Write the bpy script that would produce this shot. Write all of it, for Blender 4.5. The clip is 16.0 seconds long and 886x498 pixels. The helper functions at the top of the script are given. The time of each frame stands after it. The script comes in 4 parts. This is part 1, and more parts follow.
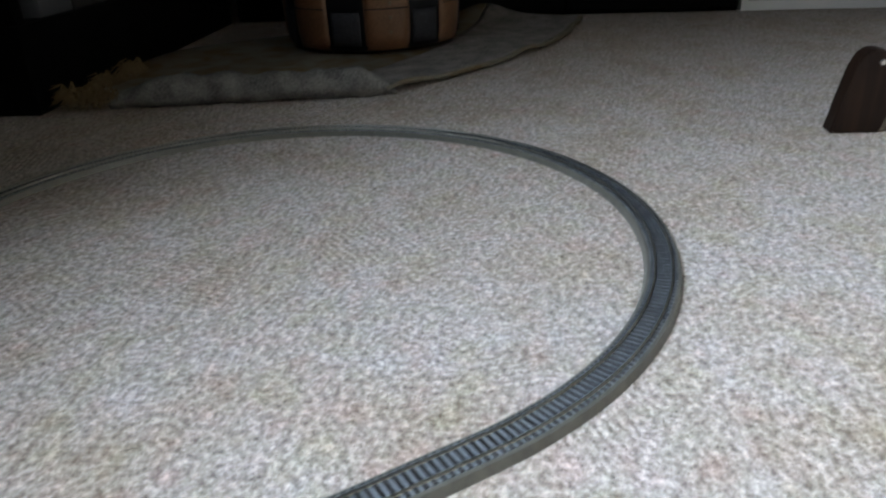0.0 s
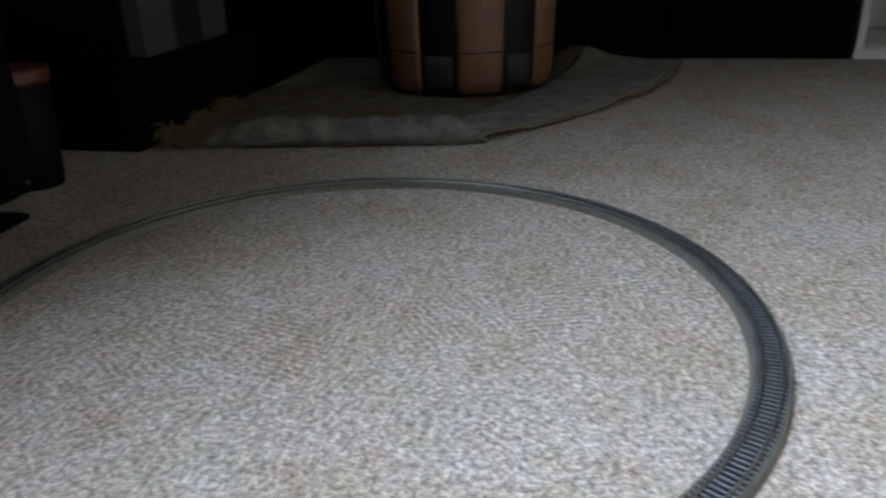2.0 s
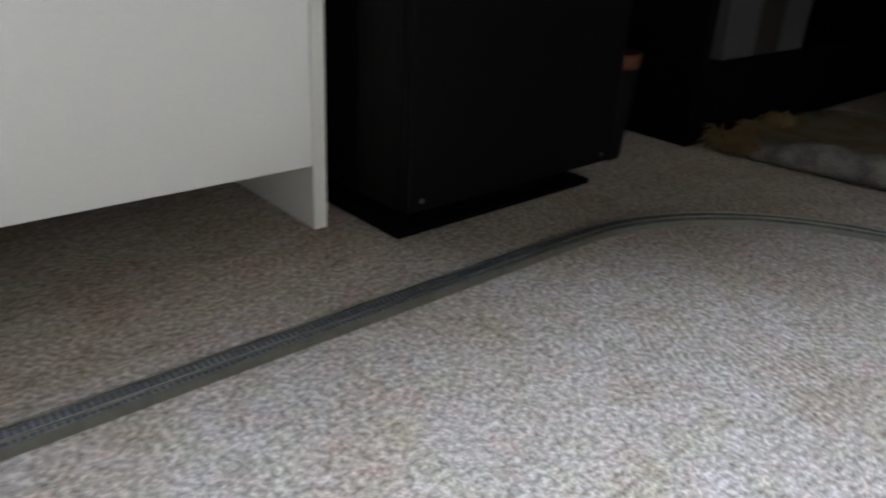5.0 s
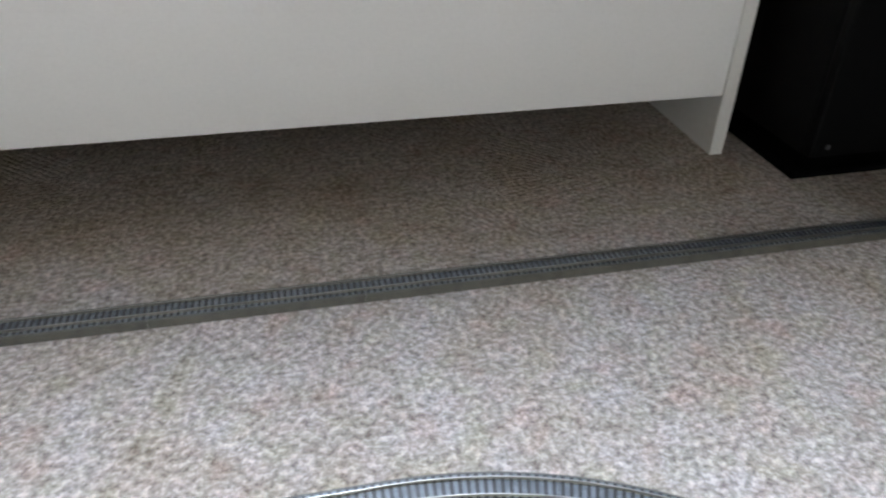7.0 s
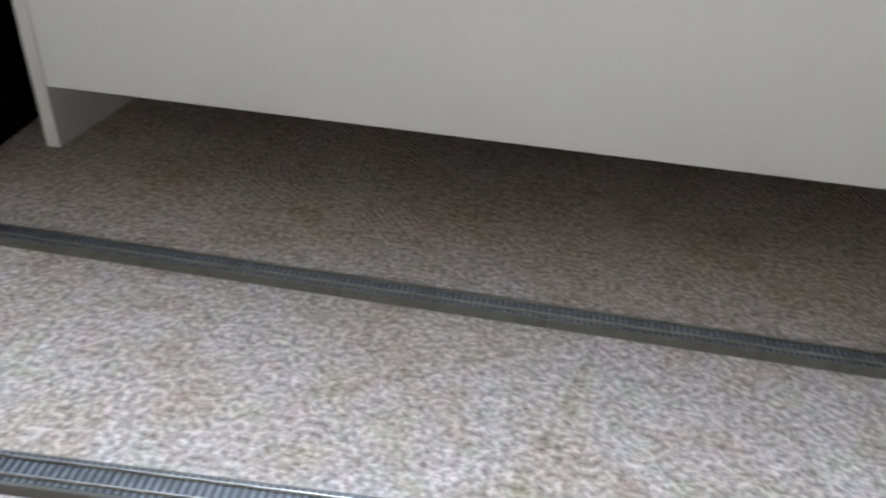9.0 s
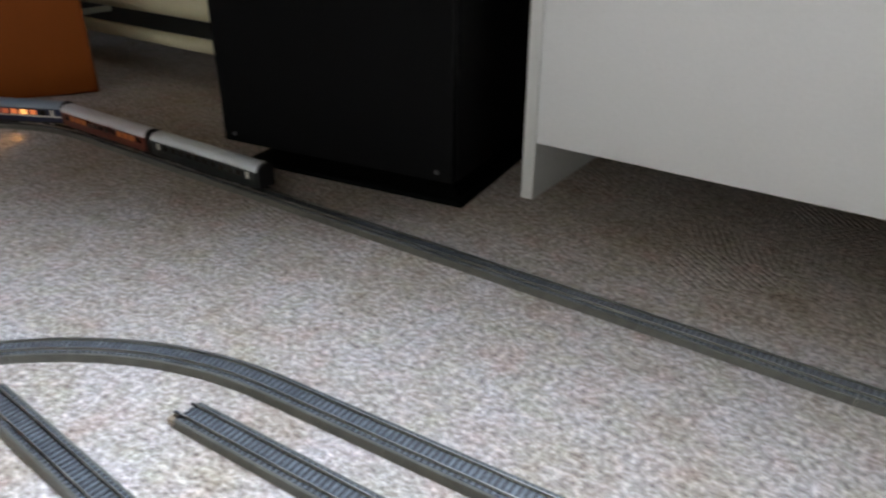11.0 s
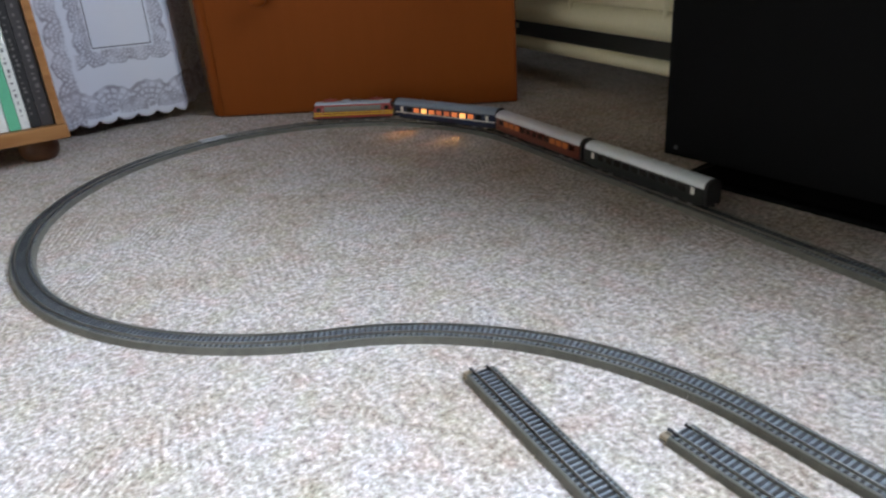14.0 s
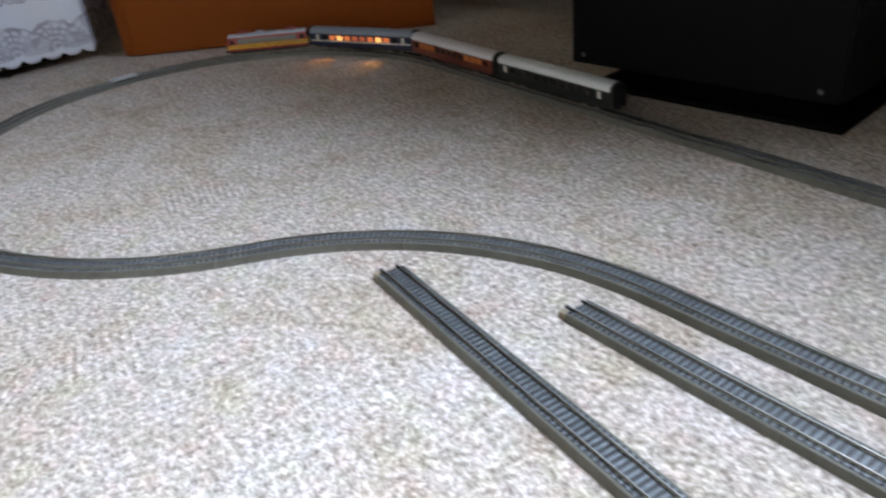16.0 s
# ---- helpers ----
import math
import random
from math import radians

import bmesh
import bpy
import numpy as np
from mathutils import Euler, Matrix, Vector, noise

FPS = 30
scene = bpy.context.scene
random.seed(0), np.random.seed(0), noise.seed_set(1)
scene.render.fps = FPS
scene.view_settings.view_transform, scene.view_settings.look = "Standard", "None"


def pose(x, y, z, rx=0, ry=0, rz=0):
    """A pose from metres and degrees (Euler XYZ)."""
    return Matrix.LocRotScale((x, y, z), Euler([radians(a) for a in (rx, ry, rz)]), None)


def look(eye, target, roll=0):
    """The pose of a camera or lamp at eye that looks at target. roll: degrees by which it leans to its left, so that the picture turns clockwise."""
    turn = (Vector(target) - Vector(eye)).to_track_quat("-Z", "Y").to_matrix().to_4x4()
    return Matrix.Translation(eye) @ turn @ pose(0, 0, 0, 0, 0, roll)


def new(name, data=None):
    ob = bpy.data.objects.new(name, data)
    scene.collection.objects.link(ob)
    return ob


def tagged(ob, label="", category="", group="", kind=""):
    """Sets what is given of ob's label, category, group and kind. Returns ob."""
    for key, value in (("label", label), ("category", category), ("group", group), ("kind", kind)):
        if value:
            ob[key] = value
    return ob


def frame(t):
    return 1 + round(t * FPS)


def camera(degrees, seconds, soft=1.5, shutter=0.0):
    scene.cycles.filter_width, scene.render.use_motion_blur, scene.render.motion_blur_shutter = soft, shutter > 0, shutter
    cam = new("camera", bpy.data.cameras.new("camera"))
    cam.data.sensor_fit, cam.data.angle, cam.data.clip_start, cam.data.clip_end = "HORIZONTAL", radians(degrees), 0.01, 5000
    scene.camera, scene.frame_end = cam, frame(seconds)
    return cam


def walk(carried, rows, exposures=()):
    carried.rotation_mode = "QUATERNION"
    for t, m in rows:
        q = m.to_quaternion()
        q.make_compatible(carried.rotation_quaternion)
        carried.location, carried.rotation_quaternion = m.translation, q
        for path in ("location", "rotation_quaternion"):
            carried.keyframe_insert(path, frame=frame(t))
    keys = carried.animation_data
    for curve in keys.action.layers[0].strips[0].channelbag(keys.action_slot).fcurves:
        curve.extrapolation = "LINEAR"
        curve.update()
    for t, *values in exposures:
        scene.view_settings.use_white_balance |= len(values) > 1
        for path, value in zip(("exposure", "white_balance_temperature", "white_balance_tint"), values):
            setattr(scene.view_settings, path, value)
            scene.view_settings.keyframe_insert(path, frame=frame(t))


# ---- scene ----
cam = camera(61.9, 16.0, soft=2.2, shutter=0.5)
PATH = [
    (0, (0.1881, -0.4982, 0.2607), (1.0875, -0.4218, -0.1696), -2.09),
    (0.5, (0.2084, -0.5076, 0.2743), (1.1155, -0.4549, -0.1432), -1.08),
    (1, (0.2157, -0.5085, 0.2774), (1.1215, -0.4541, -0.1428), -1.37),
    (1.5, (0.2236, -0.4996, 0.2820), (1.1301, -0.4079, -0.1301), -1.41),
    (2, (0.2281, -0.4871, 0.2893), (1.1264, -0.3054, -0.1107), -1.69),
    (2.5, (0.2350, -0.4598, 0.2849), (1.1074, -0.2004, -0.1294), -2.34),
    (3, (0.2338, -0.4411, 0.2781), (1.0839, -0.1230, -0.1416), -1.75),
    (3.5, (0.2155, -0.4233, 0.2917), (1.0294, 0.0005, -0.1057), -3.82),
    (4, (0.2007, -0.4057, 0.2880), (0.9691, 0.0930, -0.1131), -1.42),
    (4.5, (0.1814, -0.4085, 0.2917), (0.8500, 0.2052, -0.1284), 0.88),
    (5, (0.1585, -0.4220, 0.3104), (0.7720, 0.2488, -0.1063), 3.29),
    (5.2, (0.1488, -0.4296, 0.3428), (0.6844, 0.2743, -0.1238), 3.01),
    (7.3, (0.0653, -0.4712, 0.3657), (0.2145, 0.3464, -0.1905), 1.53),
    (7.5, (0.0559, -0.4696, 0.3627), (0.1707, 0.3528, -0.1946), 1.55),
    (8, (0.0331, -0.4634, 0.3578), (0.0638, 0.3624, -0.2055), 0.82),
    (8.2, (0.0170, -0.4604, 0.3607), (0.0192, 0.3685, -0.1988), 1.16),
    (10.3, (-0.1653, -0.5018, 0.3378), (-0.5503, 0.2876, -0.1404), 3.35),
    (10.5, (-0.1708, -0.5033, 0.3357), (-0.6070, 0.2605, -0.1401), 1.81),
    (11, (-0.2026, -0.5167, 0.3455), (-0.7201, 0.2058, -0.1130), 0.07),
    (11.5, (-0.2374, -0.5312, 0.3492), (-0.8388, 0.1323, -0.0957), 0.36),
    (12, (-0.2662, -0.5462, 0.3482), (-0.9335, 0.0525, -0.0949), 0.59),
    (12.5, (-0.2786, -0.5556, 0.3447), (-0.9805, 0.0075, -0.0914), 0.09),
    (13, (-0.2915, -0.5682, 0.3398), (-1.0227, -0.0444, -0.0972), -1.16),
    (13.5, (-0.3052, -0.5837, 0.3367), (-1.0805, -0.1141, -0.0857), -2.63),
    (14, (-0.3117, -0.6036, 0.3330), (-1.1133, -0.1779, -0.0869), -4.26),
    (14.5, (-0.3132, -0.6145, 0.3234), (-1.1217, -0.2219, -0.1149), -5.35),
    (15, (-0.3068, -0.6140, 0.3184), (-1.1072, -0.2162, -0.1301), -5.44),
    (15.5, (-0.2960, -0.6045, 0.3070), (-1.0824, -0.1878, -0.1490), -5.79),
    (16, (-0.2717, -0.5911, 0.3041), (-1.0115, -0.1292, -0.1853), -6.19),
]

EXPOSURES = [(0.0, -1.00, 6450, 9), (2.0, -1.03, 6450, 9), (3.0, -0.85, 6500, 9), (4.0, -0.66, 6500, 10), (5.0, -0.58, 6500, 11), (7.4, -0.60, 6500, 13),
             (8.2, -0.64, 6500, 13), (10.6, -0.74, 6500, 13), (12.5, -0.70, 6500, 12), (14.0, -0.64, 6500, 12), (15.0, -0.68, 6500, 12), (16.0, -0.78, 6500, 12)]
walk(cam, [(t, look(eye, target, roll)) for t, eye, target, roll in PATH], EXPOSURES)

# ---- light ----
world = bpy.data.worlds.new("overcast_sky")
world.use_nodes = True
scene.world = world
sky = world.node_tree.nodes.new("ShaderNodeTexSky")
sky.sky_type = 'NISHITA'
sky.sun_disc = False
sky.sun_elevation = radians(55)
sky.sun_rotation = radians(-6)
world.node_tree.links.new(sky.outputs[0], world.node_tree.nodes["Background"].inputs[0])
world.node_tree.nodes["Background"].inputs[1].default_value = 0.15

sun_data = bpy.data.lights.new("sun", 'SUN')
sun_data.energy, sun_data.angle, sun_data.color = 0.8, radians(18), (0.955, 0.965, 1.0)
sun = new("sun", sun_data)
sun.matrix_world = look((-0.6, 5.7, 8.2), (0, 0, 0))

WIN = (-0.594, 0.301, 0.742, 2.35)          # window opening in the north wall: x0, x1, z0, z1
MID = ((WIN[0] + WIN[1]) / 2, (WIN[2] + WIN[3]) / 2)
# open sky high over the garden, the sky round it, an added fill for the lace
for lamp_name, energy, spread, width, m in (("window_daylight", 88.0, 80, 0.795, pose(MID[0], 0.74, MID[1], -43, 0, 0)),
                                            ("window_skylight", 12.0, 170, 0.795, pose(MID[0], 0.74, MID[1], -43, 0, 0)),
                                            ("lace_fill_lamp", 9.5, 74, 0.46, look((MID[0], 0.66, MID[1]), (-2.0, -0.38, 0.30)))):
    lamp_data = bpy.data.lights.new(lamp_name, 'AREA')
    lamp_data.shape, lamp_data.size, lamp_data.size_y = 'RECTANGLE', width, WIN[3] - WIN[2] - 0.1
    lamp_data.energy, lamp_data.color, lamp_data.spread = energy, (0.66, 0.80, 1.0), radians(spread)
    new(lamp_name, lamp_data).matrix_world = m


# ---- materials ----
def material(name, base, rough=0.6, metal=0.0, var=0.25, scale=40.0, fine=400.0, bump=0.15, coat=0.0, spec=0.5, depth=0.002):
    """Two scales of noise on the base colour, and a fine relief."""
    m = bpy.data.materials.new(name)
    m.use_nodes = True
    nt = m.node_tree
    b = nt.nodes["Principled BSDF"]
    tc = nt.nodes.new("ShaderNodeTexCoord")
    big, small = nt.nodes.new("ShaderNodeTexNoise"), nt.nodes.new("ShaderNodeTexNoise")
    for node, s in ((big, scale), (small, fine)):
        node.inputs["Scale"].default_value = s
        node.inputs["Detail"].default_value = 4
        nt.links.new(tc.outputs["Object"], node.inputs["Vector"])
    both = nt.nodes.new("ShaderNodeMath")
    both.operation = 'ADD'
    nt.links.new(big.outputs["Fac"], both.inputs[0])
    nt.links.new(small.outputs["Fac"], both.inputs[1])
    ramp = nt.nodes.new("ShaderNodeMapRange")
    ramp.inputs["From Min"].default_value, ramp.inputs["From Max"].default_value = 0.7, 1.3
    ramp.inputs["To Min"].default_value, ramp.inputs["To Max"].default_value = 1 - var, 1 + var
    nt.links.new(both.outputs[0], ramp.inputs["Value"])
    col = nt.nodes.new("ShaderNodeMix")
    col.data_type, col.blend_type = 'RGBA', 'MULTIPLY'
    col.inputs["Factor"].default_value = 1.0
    col.inputs["A"].default_value = (*base, 1)
    nt.links.new(ramp.outputs[0], col.inputs["B"])
    nt.links.new(col.outputs["Result"], b.inputs["Base Color"])
    r2 = nt.nodes.new("ShaderNodeMapRange")
    r2.inputs["To Min"].default_value, r2.inputs["To Max"].default_value = max(0.02, rough - 0.1), min(1, rough + 0.1)
    nt.links.new(big.outputs["Fac"], r2.inputs["Value"])
    nt.links.new(r2.outputs[0], b.inputs["Roughness"])
    b.inputs["Metallic"].default_value = metal
    b.inputs["Coat Weight"].default_value = coat
    b.inputs["Specular IOR Level"].default_value = spec
    if bump:
        bp = nt.nodes.new("ShaderNodeBump")
        bp.inputs["Strength"].default_value = bump
        bp.inputs["Distance"].default_value = depth
        nt.links.new(small.outputs["Fac"], bp.inputs["Height"])
        nt.links.new(bp.outputs[0], b.inputs["Normal"])
    return m


def glow_material(name, colour, strength):
    m = bpy.data.materials.new(name)
    m.use_nodes = True
    b = m.node_tree.nodes["Principled BSDF"]
    b.inputs["Base Color"].default_value = (*(0.12 * k for k in colour), 1)
    b.inputs["Emission Color"].default_value = (*colour, 1)
    b.inputs["Emission Strength"].default_value = strength
    return m


def carpet_material():
    """Cut loop pile: pale and dark yarn ends, worn warm and cool patches, and rows of loops whose lie changes from patch to patch."""
    m = bpy.data.materials.new("carpet_loop_pile")
    m.use_nodes = True
    nt = m.node_tree
    b = nt.nodes["Principled BSDF"]
    b.inputs["Roughness"].default_value = 1.0
    b.inputs["Specular IOR Level"].default_value = 0.0
    tc = nt.nodes.new("ShaderNodeTexCoord")

    def grain(scale, detail, rough=0.5, vector=None):
        n = nt.nodes.new("ShaderNodeTexNoise")
        n.inputs["Scale"].default_value, n.inputs["Detail"].default_value, n.inputs["Roughness"].default_value = scale, detail, rough
        nt.links.new(vector or tc.outputs["Object"], n.inputs["Vector"])
        return n.outputs["Fac"]

    def tint(value, stops):
        r = nt.nodes.new("ShaderNodeValToRGB")
        while len(r.color_ramp.elements) < len(stops):
            r.color_ramp.elements.new(0.5)
        for e, (pos, c) in zip(r.color_ramp.elements, stops):
            e.position, e.color = pos, (*c, 1)
        nt.links.new(value, r.inputs["Fac"])
        return r.outputs["Color"]

    def times(a, c):
        x = nt.nodes.new("ShaderNodeMix")
        x.data_type, x.blend_type = 'RGBA', 'MULTIPLY'
        x.inputs["Factor"].default_value = 1.0
        nt.links.new(a, x.inputs["A"])
        nt.links.new(c, x.inputs["B"])
        return x.outputs["Result"]

    def maths(op, a, c):
        n = nt.nodes.new("ShaderNodeMath")
        n.operation = op
        for k, v in enumerate((a, c)):
            if isinstance(v, (int, float)):
                n.inputs[k].default_value = v
            else:
                nt.links.new(v, n.inputs[k])
        return n.outputs[0]

    yarn = grain(205, 4, 0.72)
    knots = grain(95, 3, 0.65)
    mixed = maths('ADD', maths('MULTIPLY', yarn, 0.80), maths('MULTIPLY', knots, 0.20))
    colour = tint(mixed, ((0.350, (0.205, 0.181, 0.162)), (0.455, (0.392, 0.352, 0.314)), (0.53, (0.550, 0.503, 0.458)), (0.625, (0.79, 0.745, 0.70))))
    colour = times(colour, tint(grain(9, 4), ((0.36, (0.91, 0.855, 0.785)), (0.50, (0.975, 0.95, 0.92)), (0.64, (1.0, 1.0, 1.0)))))
    colour = times(colour, tint(grain(34, 3, 0.6), ((0.30, (0.85, 0.80, 0.755)), (0.43, (0.95, 0.94, 0.90)), (0.54, (1.01, 0.985, 0.98)), (0.68, (1.06, 1.07, 1.095)))))
    colour = times(colour, tint(grain(70, 2, 0.5), ((0.34, (0.95, 0.955, 0.935)), (0.5, (1.0, 0.99, 0.99)), (0.66, (1.035, 0.99, 0.98)))))
    # faint rose and straw coloured yarn in patches
    colour = times(colour, tint(grain(26, 2, 0.55), ((0.34, (0.99, 1.0, 0.93)), (0.46, (1.0, 1.0, 1.0)), (0.57, (1.0, 0.99, 0.99)), (0.70, (1.03, 0.945, 0.94)))))
    nt.links.new(colour, b.inputs["Base Color"])
    # rows of loops
    lie = nt.nodes.new("ShaderNodeTexVoronoi")
    lie.inputs["Scale"].default_value = 13.0
    nt.links.new(tc.outputs["Object"], lie.inputs["Vector"])
    turn = nt.nodes.new("ShaderNodeVectorRotate")
    turn.rotation_type = 'Z_AXIS'
    nt.links.new(tc.outputs["Object"], turn.inputs["Vector"])
    sep = nt.nodes.new("ShaderNodeSeparateColor")
    nt.links.new(lie.outputs["Color"], sep.inputs[0])
    nt.links.new(maths('MULTIPLY', sep.outputs[0], 6.283), turn.inputs["Angle"])
    rows = nt.nodes.new("ShaderNodeTexWave")
    rows.inputs["Scale"].default_value, rows.inputs["Distortion"].default_value = 48.0, 2.0
    rows.inputs["Detail"].default_value, rows.inputs["Detail Scale"].default_value = 2.0, 2.5
    nt.links.new(turn.outputs[0], rows.inputs["Vector"])
    tuft = nt.nodes.new("ShaderNodeTexVoronoi")
    tuft.inputs["Scale"].default_value = 310
    nt.links.new(tc.outputs["Object"], tuft.inputs["Vector"])
    ribs = maths('MULTIPLY', maths('MULTIPLY', rows.outputs["Fac"], 0.50), maths('GREATER_THAN', sep.outputs[1], 0.60))
    height = maths('ADD', maths('SUBTRACT', mixed, maths('MULTIPLY', tuft.outputs["Distance"], 0.8)), ribs)
    bp = nt.nodes.new("ShaderNodeBump")
    bp.inputs["Strength"].default_value, bp.inputs["Distance"].default_value = 0.60, 0.0032
    nt.links.new(height, bp.inputs["Height"])
    nt.links.new(bp.outputs[0], b.inputs["Normal"])
    return m


def wood_material(name, dark, light, rough=0.45, along=2, stretch=14.0, scale=6.0, spec=0.4):
    m = bpy.data.materials.new(name)
    m.use_nodes = True
    nt = m.node_tree
    b = nt.nodes["Principled BSDF"]
    tc, mp = nt.nodes.new("ShaderNodeTexCoord"), nt.nodes.new("ShaderNodeMapping")
    sc = [stretch, stretch, stretch]
    sc[along] = 1.0
    mp.inputs["Scale"].default_value = sc
    nt.links.new(tc.outputs["Object"], mp.inputs["Vector"])
    grain = nt.nodes.new("ShaderNodeTexNoise")
    grain.inputs["Scale"].default_value, grain.inputs["Detail"].default_value, grain.inputs["Distortion"].default_value = scale, 6, 0.6
    nt.links.new(mp.outputs["Vector"], grain.inputs["Vector"])
    ramp = nt.nodes.new("ShaderNodeValToRGB")
    ramp.color_ramp.elements[0].position, ramp.color_ramp.elements[0].color = 0.35, (*dark, 1)
    ramp.color_ramp.elements[1].position, ramp.color_ramp.elements[1].color = 0.65, (*light, 1)
    nt.links.new(grain.outputs["Fac"], ramp.inputs["Fac"])
    nt.links.new(ramp.outputs["Color"], b.inputs["Base Color"])
    b.inputs["Roughness"].default_value = rough
    b.inputs["Specular IOR Level"].default_value = spec
    bp = nt.nodes.new("ShaderNodeBump")
    bp.inputs["Strength"].default_value, bp.inputs["Distance"].default_value = 0.12, 0.001
    nt.links.new(grain.outputs["Fac"], bp.inputs["Height"])
    nt.links.new(bp.outputs[0], b.inputs["Normal"])
    return m


CARPET = carpet_material()
# PLASTER and CEILING are set dark so unseen surfaces return little light
PLASTER = material("low_bounce_wall_plaster", (0.13, 0.127, 0.12), 0.9, var=0.06, scale=6, fine=150, bump=0.2)
# reflector colours for the unseen south and west walls, chosen for their bounce light
WHITEWASH = material("cream_white_bounce_paint", (0.90, 0.80, 0.64), 0.9, var=0.05, scale=6, fine=150, bump=0.15)
OCHRE_WALL = material("warm_cream_bounce_paint", (0.80, 0.66, 0.44), 0.9, var=0.05, scale=6, fine=150, bump=0.15)
CEILING = material("low_bounce_ceiling_paint", (0.20, 0.19, 0.175), 0.95, var=0.04, scale=5, fine=120)
WHITE = material("white_melamine", (0.83, 0.82, 0.80), 0.42, var=0.03, scale=3, fine=300, bump=0.03)
WHITE_EDGE = material("white_melamine_edge", (0.77, 0.76, 0.72), 0.5, var=0.04, scale=8, fine=300, bump=0.03)
# dark brown that puts the shade under the chest into the board colour
GAP_BOARD = material("gap_shade_brown_board", (0.075, 0.055, 0.038), 0.85, var=0.25, scale=30, fine=400, bump=0.2, spec=0.2)
BLACK = material("black_vinyl_cabinet", (0.0021, 0.0020, 0.0020), 0.62, var=0.3, scale=12, fine=700, bump=0.12, spec=0.09)
BLACK_BASE = material("black_plinth", (0.0015, 0.0015, 0.0015), 0.7, var=0.2, spec=0.08)
BLACK_WOOD = material("black_stained_wood", (0.0018, 0.0016, 0.0016), 0.7, var=0.3, scale=10, fine=300, spec=0.08)
STEEL = material("bright_steel", (0.55, 0.55, 0.54), 0.3, metal=1.0, var=0.1)
BED = material("olive_grey_ballast_plastic", (0.118, 0.111, 0.090), 0.40, var=0.25, scale=90, fine=1500, bump=0.08, spec=0.4, depth=0.0006)
DECK = material("blue_grey_deck_plastic", (0.172, 0.188, 0.200), 0.28, var=0.15, scale=90, fine=1500, bump=0.08, depth=0.0006, spec=0.4)
SLEEPER = material("dark_sleeper_plastic", (0.026, 0.025, 0.025), 0.42, var=0.2, scale=200, fine=2000)
RAIL = material("nickel_silver_rail", (0.46, 0.44, 0.38), 0.40, metal=1.0, var=0.15, scale=50, fine=900, bump=0.05, depth=0.0002)
CREAM = material("cream_radiator_enamel", (0.72, 0.66, 0.44), 0.4, var=0.06, scale=8, fine=250, bump=0.05)
BOXWOOD = wood_material("orange_brown_veneer", (0.262, 0.0655, 0.0118), (0.270, 0.068, 0.0125), 0.55, along=2, stretch=10, spec=0.06)
BUN = wood_material("dark_stained_pine", (0.085, 0.032, 0.011), (0.13, 0.052, 0.018), 0.45, along=1, stretch=6)
PINE = wood_material("honey_pine", (0.30, 0.125, 0.038), (0.42, 0.20, 0.070), 0.45, along=1, stretch=10)
DARKWOOD = wood_material("dark_walnut", (0.011, 0.0055, 0.0035), (0.024, 0.012, 0.007), 0.5, along=2, spec=0.15)
LEATHER = material("brown_leather", (0.150, 0.072, 0.033), 0.5, var=0.35, scale=14, fine=260, bump=0.35)
BLACK_LEATHER = material("black_leather", (0.003, 0.003, 0.004), 0.45, var=0.3, scale=14, fine=260, bump=0.3, spec=0.22)
GREY_LEATHER = material("worn_grey_leather", (0.034, 0.033, 0.036), 0.55, var=0.35, scale=20, fine=260, bump=0.3, spec=0.2)
RUG = wood_material("worn_ochre_rug", (0.185, 0.168, 0.132), (0.150, 0.104, 0.050), 1.0, along=2, stretch=1.0, scale=17, spec=0.05)
RUG_BACK = material("grey_rug_backing", (0.155, 0.147, 0.135), 1.0, var=0.55, scale=38, fine=350, bump=0.5, spec=0.1)
RUG_BAND = material("grey_brown_rug_border", (0.235, 0.212, 0.190), 1.0, var=0.45, scale=30, fine=260, bump=0.4, spec=0.1)
RUG_CORD = material("dull_ochre_cord", (0.185, 0.155, 0.110), 1.0, var=0.4, scale=60, fine=500, bump=0.4, spec=0.1)
FRINGE = material("ochre_fringe_yarn", (0.135, 0.096, 0.048), 1.0, var=0.35, scale=60, fine=500, bump=0.4, spec=0.1)


# ---- building helpers ----
def bm_box(bm, x0, x1, y0, y1, z0, z1, bevel=0.0):
    vs = [bm.verts.new((x, y, z)) for z in (z0, z1) for x, y in ((x0, y0), (x1, y0), (x1, y1), (x0, y1))]
    fs = [bm.faces.new([vs[i] for i in q]) for q in ((3, 2, 1, 0), (4, 5, 6, 7), (0, 1, 5, 4), (1, 2, 6, 5), (2, 3, 7, 6), (3, 0, 4, 7))]
    if bevel:
        es = list({e for f in fs for e in f.edges})
        bmesh.ops.bevel(bm, geom=es, offset=bevel, segments=2, affect='EDGES', profile=0.6)
    return bm


def box(x0, x1, y0, y1, z0, z1, bevel=0.0):
    return bm_box(bmesh.new(), x0, x1, y0, y1, z0, z1, bevel)


def bm_tube(bm, a, b, r0, r1=None, n=12, caps=True):
    a, b = Vector(a), Vector(b)
    r1 = r0 if r1 is None else r1
    d = (b - a).normalized()
    u = d.orthogonal().normalized()
    v = d.cross(u)
    rings = []
    for p, r in ((a, r0), (b, r1)):
        rings.append([bm.verts.new(p + r * (math.cos(2 * math.pi * i / n) * u + math.sin(2 * math.pi * i / n) * v)) for i in range(n)])
    for i in range(n):
        bm.faces.new((rings[0][i], rings[0][(i + 1) % n], rings[1][(i + 1) % n], rings[1][i]))
    if caps:
        bm.faces.new(rings[0][::-1])
        bm.faces.new(rings[1])
    return bm


def tube(a, b, r0, r1=None, n=12):
    return bm_tube(bmesh.new(), a, b, r0, r1, n)


